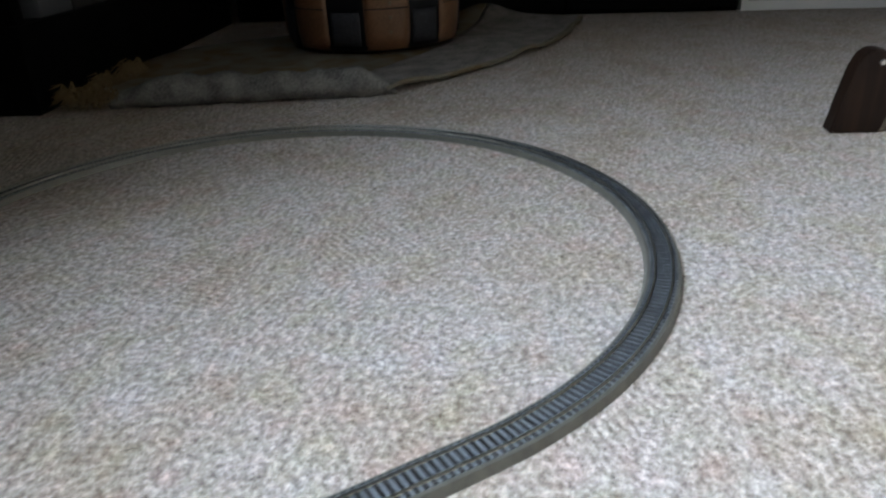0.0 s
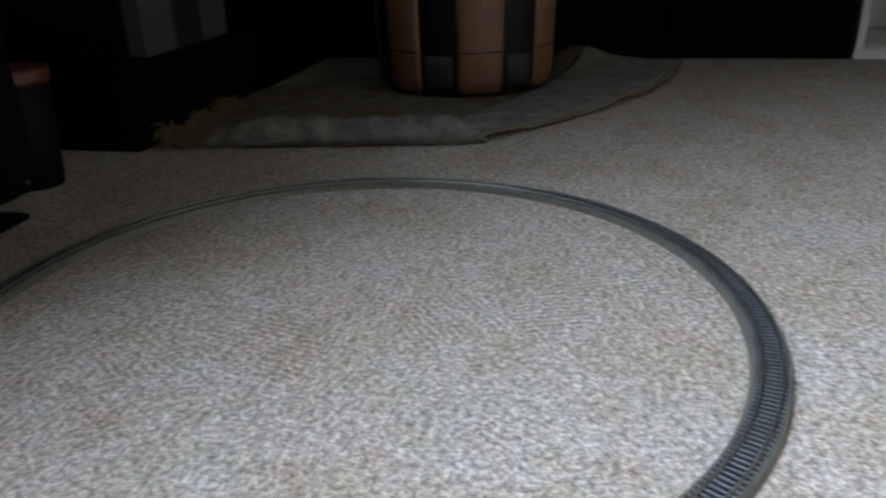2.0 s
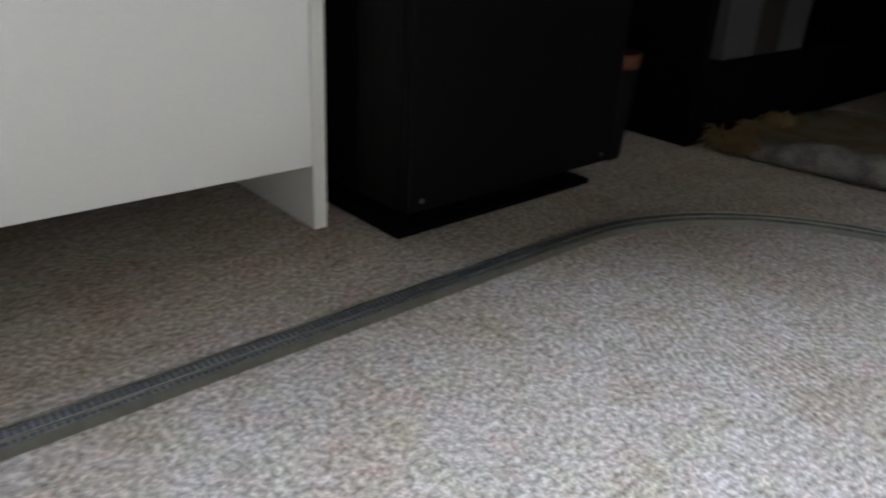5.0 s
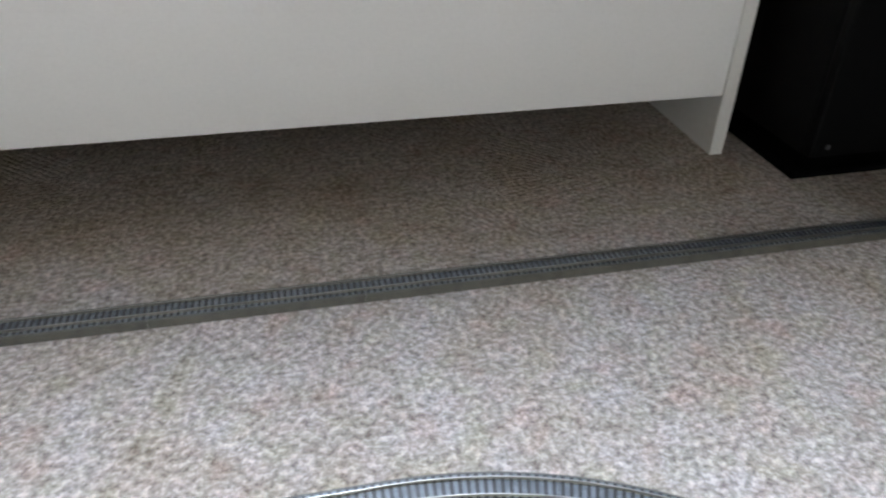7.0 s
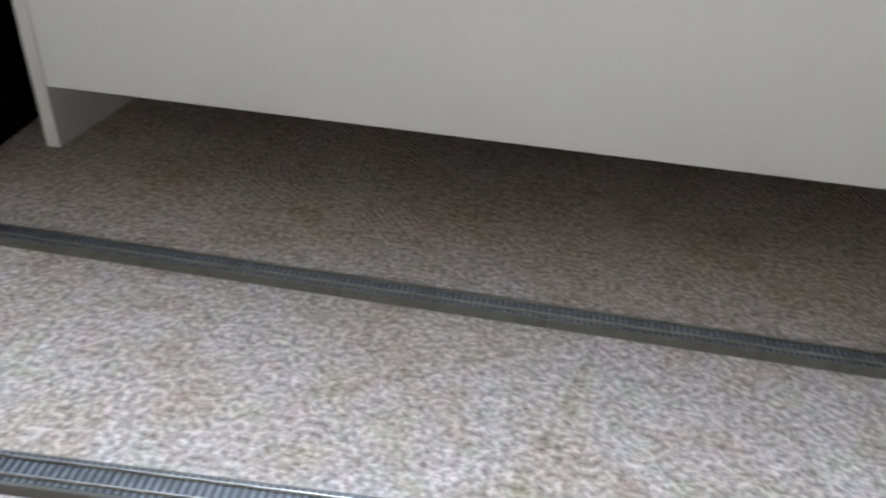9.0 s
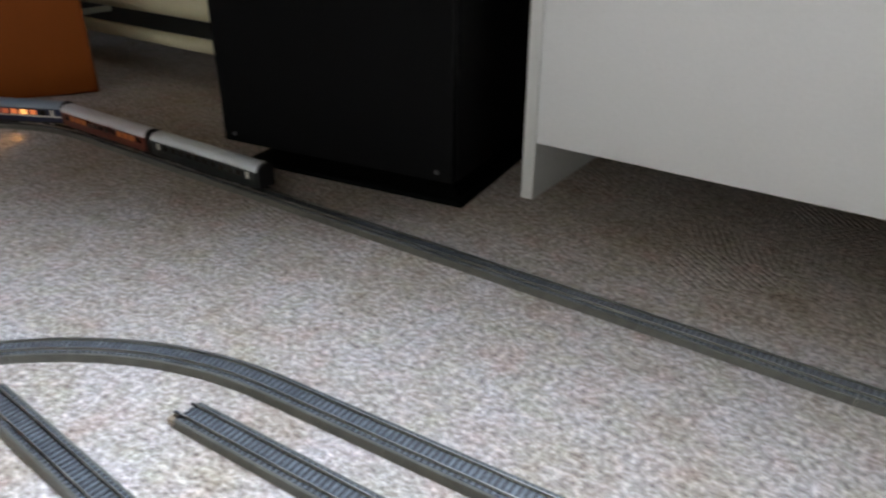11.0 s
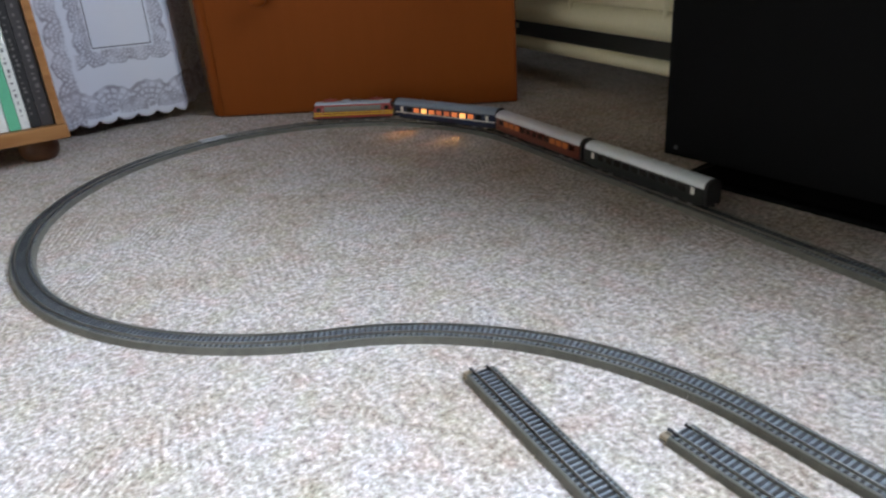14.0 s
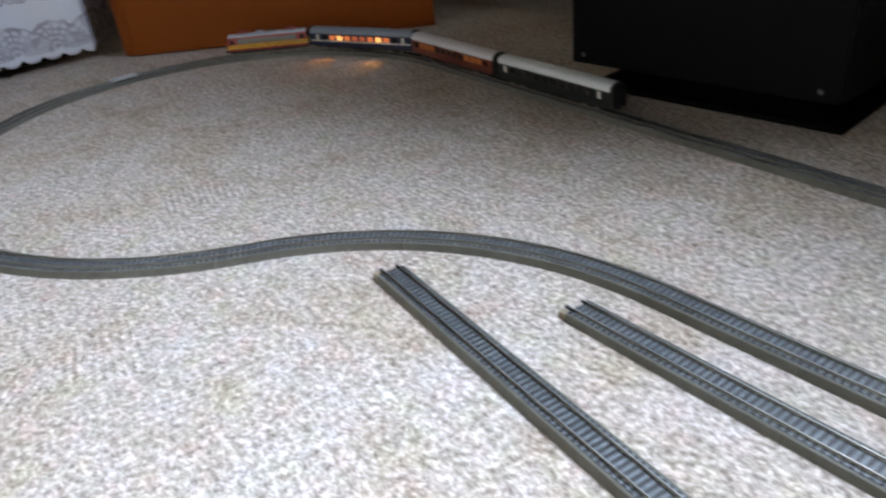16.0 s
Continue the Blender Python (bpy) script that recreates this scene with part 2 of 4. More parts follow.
def lathe(profile, n=32):
    """A turned solid about z from (radius, height) pairs."""
    bm = bmesh.new()
    rings = [[bm.verts.new((r * math.cos(2 * math.pi * i / n), r * math.sin(2 * math.pi * i / n), z)) for i in range(n)] for r, z in profile]
    for a, b in zip(rings, rings[1:]):
        for i in range(n):
            bm.faces.new((a[i], a[(i + 1) % n], b[(i + 1) % n], b[i]))
    bm.faces.new(rings[0][::-1])
    bm.faces.new(rings[-1])
    return bm


def sweep(points, profile, closed=False):
    """Sweeps a closed (across, up) profile along (x, y, heading) rows; it stays upright."""
    bm = bmesh.new()
    rings = [[bm.verts.new((x - math.sin(h) * a, y + math.cos(h) * a, z)) for a, z in profile] for x, y, h in points]
    n = len(profile)
    for r, s in zip(rings, rings[1:]):
        for i in range(n):
            bm.faces.new((r[i], s[i], s[(i + 1) % n], r[(i + 1) % n]))
    bm.faces.new(rings[0])
    bm.faces.new(rings[-1][::-1])
    return bm


def extrude_x(profile, x0, x1):
    """A closed (y, z) outline drawn out along x."""
    bm = bmesh.new()
    a = [bm.verts.new((x0, y, z)) for y, z in profile]
    b = [bm.verts.new((x1, y, z)) for y, z in profile]
    n = len(profile)
    for i in range(n):
        bm.faces.new((a[i], a[(i + 1) % n], b[(i + 1) % n], b[i]))
    bm.faces.new(a[::-1])
    bm.faces.new(b)
    return bm


def to_mesh(name, bm, mat, smooth=False):
    bmesh.ops.recalc_face_normals(bm, faces=bm.faces)
    me = bpy.data.meshes.new(name)
    bm.to_mesh(me)
    bm.free()
    me.materials.append(mat)
    if smooth:
        for p in me.polygons:
            p.use_smooth = True
    return me


def part(name, bm, mat, parent, label="", smooth=False):
    ob = new(name, to_mesh(name, bm, mat, smooth))
    ob.parent = parent
    if label:
        tagged(ob, label)
    return ob


def thing(name, m, label, category, group="", kind=""):
    ob = new(name)
    ob.empty_display_size = 0.02
    ob.matrix_world = m
    return tagged(ob, label, category, group, kind)


def solid(name, bm, mat, label="", category="", kind="", smooth=False):
    return tagged(new(name, to_mesh(name, bm, mat, smooth)), label, category, "", kind)


# ---- room ----
X0, X1, Y0, Y1, TOP = -2.30, 2.50, -1.56, 0.50, 2.50
floor = solid("floor", box(X0 - 0.2, X1 + 0.2, Y0 - 0.2, Y1 + 0.3, -0.06, 0.0), CARPET, "mottled beige grey loop pile carpet", "carpet", "structure")
ceiling = solid("ceiling", box(X0 - 0.2, X1 + 0.2, Y0 - 0.2, Y1 + 0.3, TOP, TOP + 0.1), CEILING, "plain unseen ceiling kept dim to limit bounce light", "ceiling", "structure")
bm = bmesh.new()
bm_box(bm, X0 - 0.2, WIN[0], Y1, Y1 + 0.3, 0, TOP)
bm_box(bm, WIN[1], X1 + 0.2, Y1, Y1 + 0.3, 0, TOP)
bm_box(bm, WIN[0], WIN[1], Y1, Y1 + 0.3, 0, WIN[2])
bm_box(bm, WIN[0], WIN[1], Y1, Y1 + 0.3, WIN[3], TOP)
wall_north = solid("wall_north", bm, PLASTER, "wall with a window opening, kept dark to limit bounce light", "wall", "structure")
wall_south = solid("wall_south", box(X0, X1, Y0 - 0.2, Y0, 0, TOP), WHITEWASH, "unseen cream white wall set close to bounce light on the chest", "wall", "structure")
wall_west = solid("wall_west", box(X0 - 0.2, X0, Y0, Y1, 0, TOP), OCHRE_WALL, "unseen wall coloured warm cream to bounce light on the carpet", "wall", "structure")
wall_east = solid("wall_east", box(X1, X1 + 0.2, Y0, Y1, 0, TOP), PLASTER, "plain unseen wall kept dark to limit bounce light", "wall", "structure")
window_1 = thing("window_1", pose(WIN[0], Y1 + 0.22, WIN[2]), "white framed window with a deep sill", "window", "", "structure")
ww, wh = WIN[1] - WIN[0], WIN[3] - WIN[2]
bm = bmesh.new()
for x0, x1, z0, z1 in ((0, 0.05, 0, wh), (ww - 0.05, ww, 0, wh), (0.05, ww - 0.05, 0, 0.05), (0.05, ww - 0.05, wh - 0.05, wh), (ww / 2 - 0.03, ww / 2 + 0.03, 0.05, wh - 0.05)):
    bm_box(bm, x0, x1, 0, 0.05, z0, z1)
part("window_frame", bm, WHITE, window_1)
part("window_sill", box(0.0, ww, -0.30, 0.0, -0.035, -0.002, 0.004), WHITE, window_1)

# ---- white chest ----
def white_chest():
    xa, xb, yf, yb, zt, t = -0.5965, 0.551, 0.190, 0.49, 0.644, 0.0155
    c = thing("chest", pose(xa, yf, 0), "low white melamine chest on side panels above the carpet", "chest")
    w, d = xb - xa, yb - yf
    part("side_panel", box(0, t, 0, d, 0, zt, 0.0012), WHITE_EDGE, c)
    part("side_panel", box(w - t, w, 0, d, 0, zt, 0.0012), WHITE_EDGE, c)
    # underside and back are coloured dark so the gap below reads as shaded
    part("bottom_panel", box(t, w - t, 0.02, d, 0.072, 0.087), GAP_BOARD, c, "underside coloured dark brown to deepen the shade below")
    part("front_panel", box(t + 0.0008, w - t - 0.0008, 0.0005, 0.0175, 0.0697, zt - 0.018, 0.001), WHITE, c, "plain white front panel")
    part("top_panel", box(-0.004, w + 0.004, -0.006, d, zt + 0.001, zt + 0.019, 0.0015), WHITE, c)
    part("back_panel", box(t, w - t, d - 0.004, d, 0.0, zt), GAP_BOARD, c, "back coloured dark brown to deepen the shade under the chest")
    return c


white_chest()


# ---- loudspeakers ----
SCREW = material("dark_screw_steel", (0.11, 0.11, 0.11), 0.45, metal=0.7, var=0.1)


def loudspeaker(m, label, plinth):
    """Origin at the front left bottom corner of the body, on the floor; front faces -y."""
    s = thing("loudspeaker", m, label, "loudspeaker", "pair of loudspeakers")
    w, d, zb, zt = 0.322, 0.420, 0.040, 0.62
    part("body", box(0, w, 0.012, d, zb, zt, 0.003), BLACK, s)
    part("front_baffle", box(0.001, w - 0.001, 0, 0.0118, zb + 0.001, zt - 0.001, 0.002), BLACK, s, "flat black front with corner screws")
    part("base_plate", box(plinth[0], plinth[1], 0.030, d - 0.02, 0.0, 0.007, 0.002), BLACK_BASE, s, "thin black base plate")
    neck = bmesh.new()
    rings = [[neck.verts.new(q) for q in ((plinth[0] + k, 0.034 + k, z), (plinth[1] - k, 0.034 + k, z), (plinth[1] - k, d - 0.03 - k, z), (plinth[0] + k, d - 0.03 - k, z))] for k, z in ((0.010, 0.0072), (0.030, 0.017), (0.048, zb - 0.0003))]
    for lo, hi in zip(rings, rings[1:]):
        for i in range(4):
            neck.faces.new((lo[i], lo[(i + 1) % 4], hi[(i + 1) % 4], hi[i]))
    neck.faces.new(rings[0][::-1])
    neck.faces.new(rings[-1])
    part("foot", neck, BLACK_BASE, s, "black foot flaring out to the plate")
    for x in (0.018, w - 0.020):
        for z in (zb + 0.012, zt - 0.015):
            part("screw", tube((x, 0.001, z), (x, -0.0015, z), 0.0030, 0.0024, 10), SCREW, s, "small dull dark screw")
    return s


loudspeaker(pose(-0.944, 0.047, 0, 0, 0, 8.0), "tall black floor loudspeaker beside the chest and radiator", (0.004, 0.318))
loudspeaker(pose(0.577, 0.090, 0, 0, 0, 0.5), "tall black floor loudspeaker beside the chest and black cabinet", (0.014, 0.328))


# ---- railway track ----
def trace(pieces, x, y, h, step=0.012):
    """Rows of x, y, heading along straights ('s', length) and arcs ('a', radius, turn in degrees, left is positive)."""
    rows = [(x, y, h)]
    for kind, *a in pieces:
        if kind == 's':
            n = max(1, math.ceil(a[0] / 0.04))
            for _ in range(n):
                x, y = x + math.cos(h) * a[0] / n, y + math.sin(h) * a[0] / n
                rows.append((x, y, h))
        else:
            r, turn = a[0], radians(a[1])
            n = max(2, math.ceil(abs(turn) * r / step))
            d = turn / n
            c = 2 * r * math.sin(abs(d) / 2)
            for _ in range(n):
                h += d / 2
                x, y = x + math.cos(h) * c, y + math.sin(h) * c
                h += d / 2
                rows.append((x, y, h))
    return rows


def resample(rows, s0, s1, step):
    """Rows at even steps between two lengths along the line."""
    lengths = [0.0]
    for a, b in zip(rows, rows[1:]):
        lengths.append(lengths[-1] + math.hypot(b[0] - a[0], b[1] - a[1]))
    n = max(1, round((s1 - s0) / step))
    out = []
    for i in range(n + 1):
        s = s0 + (s1 - s0) * i / n
        out.append(tuple(float(np.interp(s, lengths, [r[k] for r in rows])) for k in range(3)))
    return out


def line_length(rows):
    return sum(math.hypot(b[0] - a[0], b[1] - a[1]) for a, b in zip(rows, rows[1:]))


YC = 0.014
LOOP_START = (-1.207, YC, math.pi)
LOOP = [('a', 0.344, 68.1), ('a', 0.326, 65.8), ('a', 0.375, 112.4), ('s', 0.013), ('a', 0.329, -62.6), ('s', 0.575), ('a', 0.8, -3.82), ('s', 0.0468),
        ('a', 0.314, -54.65), ('s', 0.2011), ('a', 0.320, 234.77)]
loop_rows = trace(LOOP, *LOOP_START)
ex, ey, eh = loop_rows[-1]
loop_rows += [(ex + (LOOP_START[0] - ex) * k / 40, ey + (YC - ey) * k / 40, eh) for k in range(1, 41)]
RAIL_TOP = 0.0088
sleeper_mesh = to_mesh("sleeper", box(-0.00115, 0.00115, -0.0098, 0.0098, 0.0061, 0.0071), SLEEPER)


def track_section(rows, s0, s1, sink=0.0, label="grey bedded model railway track on the carpet"):
    pts = resample(rows, s0 + 0.0002, s1 - 0.0002, 0.010)
    mx, my, _ = pts[len(pts) // 2]
    sec = thing("track_section", pose(mx, my, -sink), label, "model track", "model railway track sections")
    local = [(x - mx, y - my, h) for x, y, h in pts]
    part("ballast_bed", sweep(local, [(-0.0142, 0.0), (-0.0122, 0.0057), (-0.0116, 0.0060), (0.0116, 0.0060), (0.0122, 0.0057), (0.0142, 0.0)]), BED, sec)
    part("track_deck", sweep(local, [(-0.0100, 0.0061), (-0.0100, 0.0064), (0.0100, 0.0064), (0.0100, 0.0061)]), DECK, sec, "blue grey moulded deck between sleepers")
    for side in (-0.0063, 0.0063):
        part("rail", sweep(local, [(side - 0.0006, 0.0068), (side - 0.00025, 0.0072), (side - 0.00030, 0.0081), (side - 0.00035, RAIL_TOP), (side + 0.00035, RAIL_TOP), (side + 0.00030, 0.0081), (side + 0.00025, 0.0072), (side + 0.0006, 0.0068)]), RAIL, sec, "dull nickel rail")
    n = max(1, round((s1 - s0) / 0.0050))
    for i in range(n):
        x, y, h = resample(rows, s0 + (s1 - s0) * (i + 0.5) / n, s0 + (s1 - s0) * (i + 0.5) / n, 1)[0]
        ob = new("sleeper", sleeper_mesh)
        ob.parent = sec
        ob.matrix_basis = pose(x - mx, y - my, 0, 0, 0, math.degrees(h))
    return sec


def lay(rows, sink=0.0):
    total = line_length(rows)
    n = max(1, round(total / 0.166))
    for i in range(n):
        track_section(rows, total * i / n, total * (i + 1) / n, sink)


# ---- train ----
def along(s):
    """The place and heading on the loop, s metres past its start towards the head of the train."""
    total = line_length(loop_rows)
    x, y, h = resample(loop_rows, s % total, s % total, 1)[0]
    return x, y, h


def vehicle_pose(s_mid, half):
    ax, ay, _ = along(s_mid - half)
    bx, by, _ = along(s_mid + half)
    return pose((ax + bx) / 2, (ay + by) / 2, RAIL_TOP, 0, 0, math.degrees(math.atan2(by - ay, bx - ax)))


RED = material("signal_red_plastic", (0.33, 0.024, 0.018), 0.35, var=0.08, scale=60, fine=800, bump=0.04)
YELLOW = material("yellow_stripe_paint", (0.80, 0.50, 0.035), 0.35, var=0.06, scale=60, fine=800, bump=0.0)
ROOF_GREY = material("pale_blue_grey_roof", (0.50, 0.55, 0.62), 0.4, var=0.08, scale=40, fine=700, bump=0.05)
GRILLE = material("olive_grey_grille", (0.19, 0.178, 0.150), 0.5, var=0.15, scale=80, fine=1500, bump=0.3)
CHASSIS = material("black_chassis_plastic", (0.012, 0.011, 0.011), 0.5, var=0.2)
BLUE = material("dark_blue_coach_paint", (0.0065, 0.013, 0.048), 0.32, var=0.1, scale=40, fine=700, bump=0.03)
BLUE_ROOF = material("light_blue_grey_roof", (0.25, 0.305, 0.36), 0.38, var=0.08, scale=40, fine=700, bump=0.04)
IVORY = material("ivory_line_paint", (0.72, 0.70, 0.62), 0.4, var=0.05, bump=0.0)
OXIDE = material("oxide_brown_coach_paint", (0.125, 0.028, 0.015), 0.3, var=0.12, scale=40, fine=700, bump=0.03)
SILVER_ROOF = material("silver_grey_roof", (0.62, 0.61, 0.62), 0.33, var=0.07, scale=30, fine=500, bump=0.03)
GREEN = material("blackish_green_coach_paint", (0.010, 0.013, 0.011), 0.35, var=0.12, scale=40, fine=700, bump=0.03)
WHITE_ROOF = material("matt_white_roof", (0.66, 0.69, 0.69), 0.4, var=0.06, scale=30, fine=500, bump=0.03)
BROWN_GLASS = material("brown_window_plastic", (0.050, 0.013, 0.008), 0.15, var=0.1, bump=0.0)
DARK_GLASS = material("dark_window_plastic", (0.02, 0.018, 0.016), 0.12, var=0.1, bump=0.0)
LIT_BRIGHT = glow_material("bright_lamplit_window", (1.0, 0.45, 0.13), 2.6)
LIT_MID = glow_material("orange_lamplit_window", (1.0, 0.27, 0.08), 1.0)
LIT_LOW = glow_material("low_lamplit_window", (1.0, 0.24, 0.09), 0.55)
LIT_DIM = glow_material("dim_lamplit_window", (0.95, 0.28, 0.06), 0.20)
LIT_HEAD = glow_material("warm_headlamp", (1.0, 0.72, 0.35), 8.0)


def bogie(x, parent, wheels=2, wb=0.021):
    b = part("bogie", box(x - wb * 0.5 * wheels - 0.002, x + wb * 0.5 * wheels + 0.002, -0.0095, 0.0095, 0.003, 0.0075, 0.0008), CHASSIS, parent)
    for k in range(wheels):
        wx = x + (k - (wheels - 1) / 2) * wb
        for side in (-1, 1):
            part("wheel", tube((wx, side * 0.0056, 0.0042), (wx, side * 0.0078, 0.0042), 0.0042, n=16), STEEL, b)
    return b


def roof_outline(hw, z0, z1, n=10):
    """A curved roof over a body of half width hw, from the eaves to the crown."""
    return [(hw * math.cos(math.pi * k / n), z0 + (z1 - z0) * math.sin(math.pi * k / n) ** 0.8) for k in range(n + 1)]


def coach(m, label, body_mat, roof_mat, lamps, line=None, name="passenger_coach"):
    """lamps: one letter a window: B bright, M orange, m low, D dim, o unlit, r unlit and brown, w narrow with an ivory frame."""
    c = thing(name, m, label, "train coach", "train on the track")
    L, hw = 0.0985, 0.0122
    part("body", box(-L, L, -hw, hw, 0.0065, 0.0262, 0.0008), body_mat, c)
    part("roof", extrude_x(roof_outline(hw + 0.0003, 0.0258, 0.0345, 14), -L - 0.0006, L + 0.0006), roof_mat, c, smooth=False)
    part("underframe", box(-L + 0.004, L - 0.004, -hw + 0.003, hw - 0.003, 0.0040, 0.0068), CHASSIS, c)
    part("battery_box", box(-0.022, 0.016, -hw + 0.0015, hw - 0.0015, 0.0018, 0.0062, 0.0006), CHASSIS, c)
    for s in (-1, 1):
        ends = sorted((s * (L + 0.0007), s * (L + 0.0048)))
        rim = [(-hw + 0.0010, 0.0066), (hw - 0.0010, 0.0066)] + roof_outline(hw - 0.0008, 0.0255, 0.0350, 12)
        part("gangway_bellows", extrude_x(rim, *ends), CHASSIS, c, "black rubber gangway bellows")
        bogie(s * 0.066, c)
        part("coupler", box(min(s * L, s * (L + 0.0062)), max(s * L, s * (L + 0.0062)), -0.002, 0.002, 0.0042, 0.0060), CHASSIS, c)
        for y in (-0.0075, 0.0075):
            part("buffer", tube((s * (L + 0.0002), y, 0.0075), (s * (L + 0.0055), y, 0.0075), 0.0011, 0.0020, 10), CHASSIS, c)
        for k in range(3):
            part("roof_vent", box(s * 0.03 + k * 0.020 - 0.022, s * 0.03 + k * 0.020 - 0.016, -0.0042, -0.0020, 0.0335, 0.0352, 0.0005), roof_mat, c)
    n = len(lamps)
    mats = {'B': LIT_BRIGHT, 'M': LIT_MID, 'm': LIT_LOW, 'D': LIT_DIM, 'o': DARK_GLASS, 'r': BROWN_GLASS, 'w': IVORY}
    for side in (-1, 1):
        for k, code in enumerate(lamps):
            x = L * 0.93 - (k + 0.5) * 2 * L * 0.93 / n
            half = 0.0026 if code == 'w' else 0.0055
            y = side * (hw + 0.0001)
            y0, y1 = sorted((y, y + side * 0.0006))
            if code != 'w':
                fr = bmesh.new()
                for a, b, e, f in ((-half - 0.0008, half + 0.0008, 0.0155, 0.0163), (-half - 0.0008, half + 0.0008, 0.0237, 0.0245), (-half - 0.0008, -half, 0.0163, 0.0237), (half, half + 0.0008, 0.0163, 0.0237)):
                    bm_box(fr, x + a, x + b, y0, y1, e, f)
                w = part("window_frame", fr, body_mat, c)
                part("pane", box(x - half, x + half, y0, y1, 0.0163, 0.0237), mats[code], w)
            else:
                part("door_window", box(x - half, x + half, y0, y1, 0.0160, 0.0240), IVORY, c, "narrow pale door window")
        if line:
            y0, y1 = sorted((side * hw, side * (hw + 0.0004)))
            part("waist_line", box(-L + 0.001, L - 0.001, y0, y1, 0.0134, 0.0154), line, c)
    return c


def locomotive(m):
    c = thing("electric_locomotive", m, "red and yellow electric model locomotive with folded red pantographs", "locomotive", "train on the track")
    L, hw = 0.0685, 0.0125
    bm = extrude_x([(-hw, 0.0062), (-hw, 0.0225), (-hw + 0.0022, 0.0300), (hw - 0.0022, 0.0300), (hw, 0.0225), (hw, 0.0062)], -L, L)
    for v in bm.verts:
        if v.co.z > 0.021:
            v.co.x *= 1 - 0.06 * (v.co.z - 0.021) / 0.009
    part("body", bm, RED, c)
    part("roof", extrude_x(roof_outline(hw - 0.0018, 0.0300, 0.0330, 10), -L * 0.95, L * 0.95), ROOF_GREY, c, "pale grey curved roof")
    for side in (-1, 1):
        for z0, z1 in ((0.0158, 0.0178), (0.0118, 0.0140)):
            y0, y1 = sorted((side * hw, side * (hw + 0.0004)))
            part("stripe", box(-L + 0.0002, L - 0.0002, y0, y1, z0, z1), YELLOW, c, "yellow painted stripe")
        rim = [(hw - 0.001, 0.0188), (hw + 0.0004, 0.0188), (hw + 0.0004, 0.0225), (hw - 0.0009, 0.0272), (hw - 0.0024, 0.0272)]
        bm = extrude_x([(side * y, z) for y, z in rim], -L * 0.72, L * 0.72)
        part("ventilation_grille", bm, GRILLE, c, "olive grey ventilation panel")
        for s in (-1, 1):
            y0, y1 = sorted((side * (hw - 0.0010), side * (hw + 0.0002)))
            part("cab_side_window", box(s * L * 0.86 - 0.0035, s * L * 0.86 + 0.0035, y0, y1, 0.0195, 0.0260), DARK_GLASS, c)
            part("handrail", tube((s * L * 0.775, side * (hw + 0.0008), 0.0125), (s * L * 0.775, side * (hw + 0.0004), 0.0225), 0.0003, n=6), STEEL, c)
    for s in (-1, 1):
        x0, x1 = sorted((s * L, s * (L + 0.0004)))
        part("nose_stripe", box(x0, x1, -hw + 0.0005, hw - 0.0005, 0.0118, 0.0178), YELLOW, c, "yellow nose band")
        for y in (-0.0062, 0.0062):
            xa, xb = sorted((s * (L - 0.0032), s * (L - 0.0002)))
            part("windscreen", box(xa, xb, y - 0.0040, y + 0.0040, 0.0215, 0.0275), DARK_GLASS, c)
            part("headlamp", tube((s * L, y * 1.25, 0.0112), (s * (L + 0.0012), y * 1.25, 0.0112), 0.0014, n=10), LIT_HEAD if s > 0 else IVORY, c)
            part("buffer", tube((s * L, y * 1.2, 0.0078), (s * (L + 0.0045), y * 1.2, 0.0078), 0.0011, 0.0021, 10), CHASSIS, c)
        bogie(s * 0.036, c, 2, 0.026)
        part("coupler", box(min(s * L, s * (L + 0.006)), max(s * L, s * (L + 0.006)), -0.002, 0.002, 0.0042, 0.0060), CHASSIS, c)
        p = part("pantograph", box(s * 0.040 - 0.011, s * 0.040 + 0.011, -0.0062, 0.0062, 0.0345, 0.0354, 0.0003), RED, c, "folded red pantograph")
        for y in (-0.0055, 0.0055):
            part("arm", tube((s * 0.040 - 0.010, y, 0.0358), (s * 0.040 + 0.010, y * 0.7, 0.0368), 0.0006, n=6), RED, p)
            for x in (-0.008, 0.008):
                part("insulator", tube((s * 0.040 + x, y, 0.0310), (s * 0.040 + x, y, 0.0346), 0.0011, n=8), IVORY, p)
        part("bow", tube((s * 0.040, -0.0095, 0.0372), (s * 0.040, 0.0095, 0.0372), 0.0007, n=6), RED, p)
    part("roof_hatch", box(0.006, 0.019, -0.0055, 0.0055, 0.0322, 0.0352, 0.0008), ROOF_GREY, c)
    for x in (-0.012, -0.006, 0.0):
        part("insulator", tube((x, 0.003, 0.0325), (x, 0.003, 0.0372), 0.0010, n=8), GRILLE, c)
    part("underframe", box(-L + 0.004, L - 0.004, -hw + 0.002, hw - 0.002, 0.0040, 0.0064), CHASSIS, c)
    part("valance", box(-L - 0.0004, L + 0.0004, -hw - 0.0002, hw + 0.0002, 0.0060, 0.0080), CHASSIS, c)
    return c


HEAD = 0.400
s = HEAD - 0.0715
locomotive(vehicle_pose(s, 0.036))
s -= 0.0710 + 0.1055
coach(vehicle_pose(s, 0.066), "dark blue lit model sleeping coach with pale blue roof", BLUE, BLUE_ROOF, "woMBMmmMBMow", IVORY)
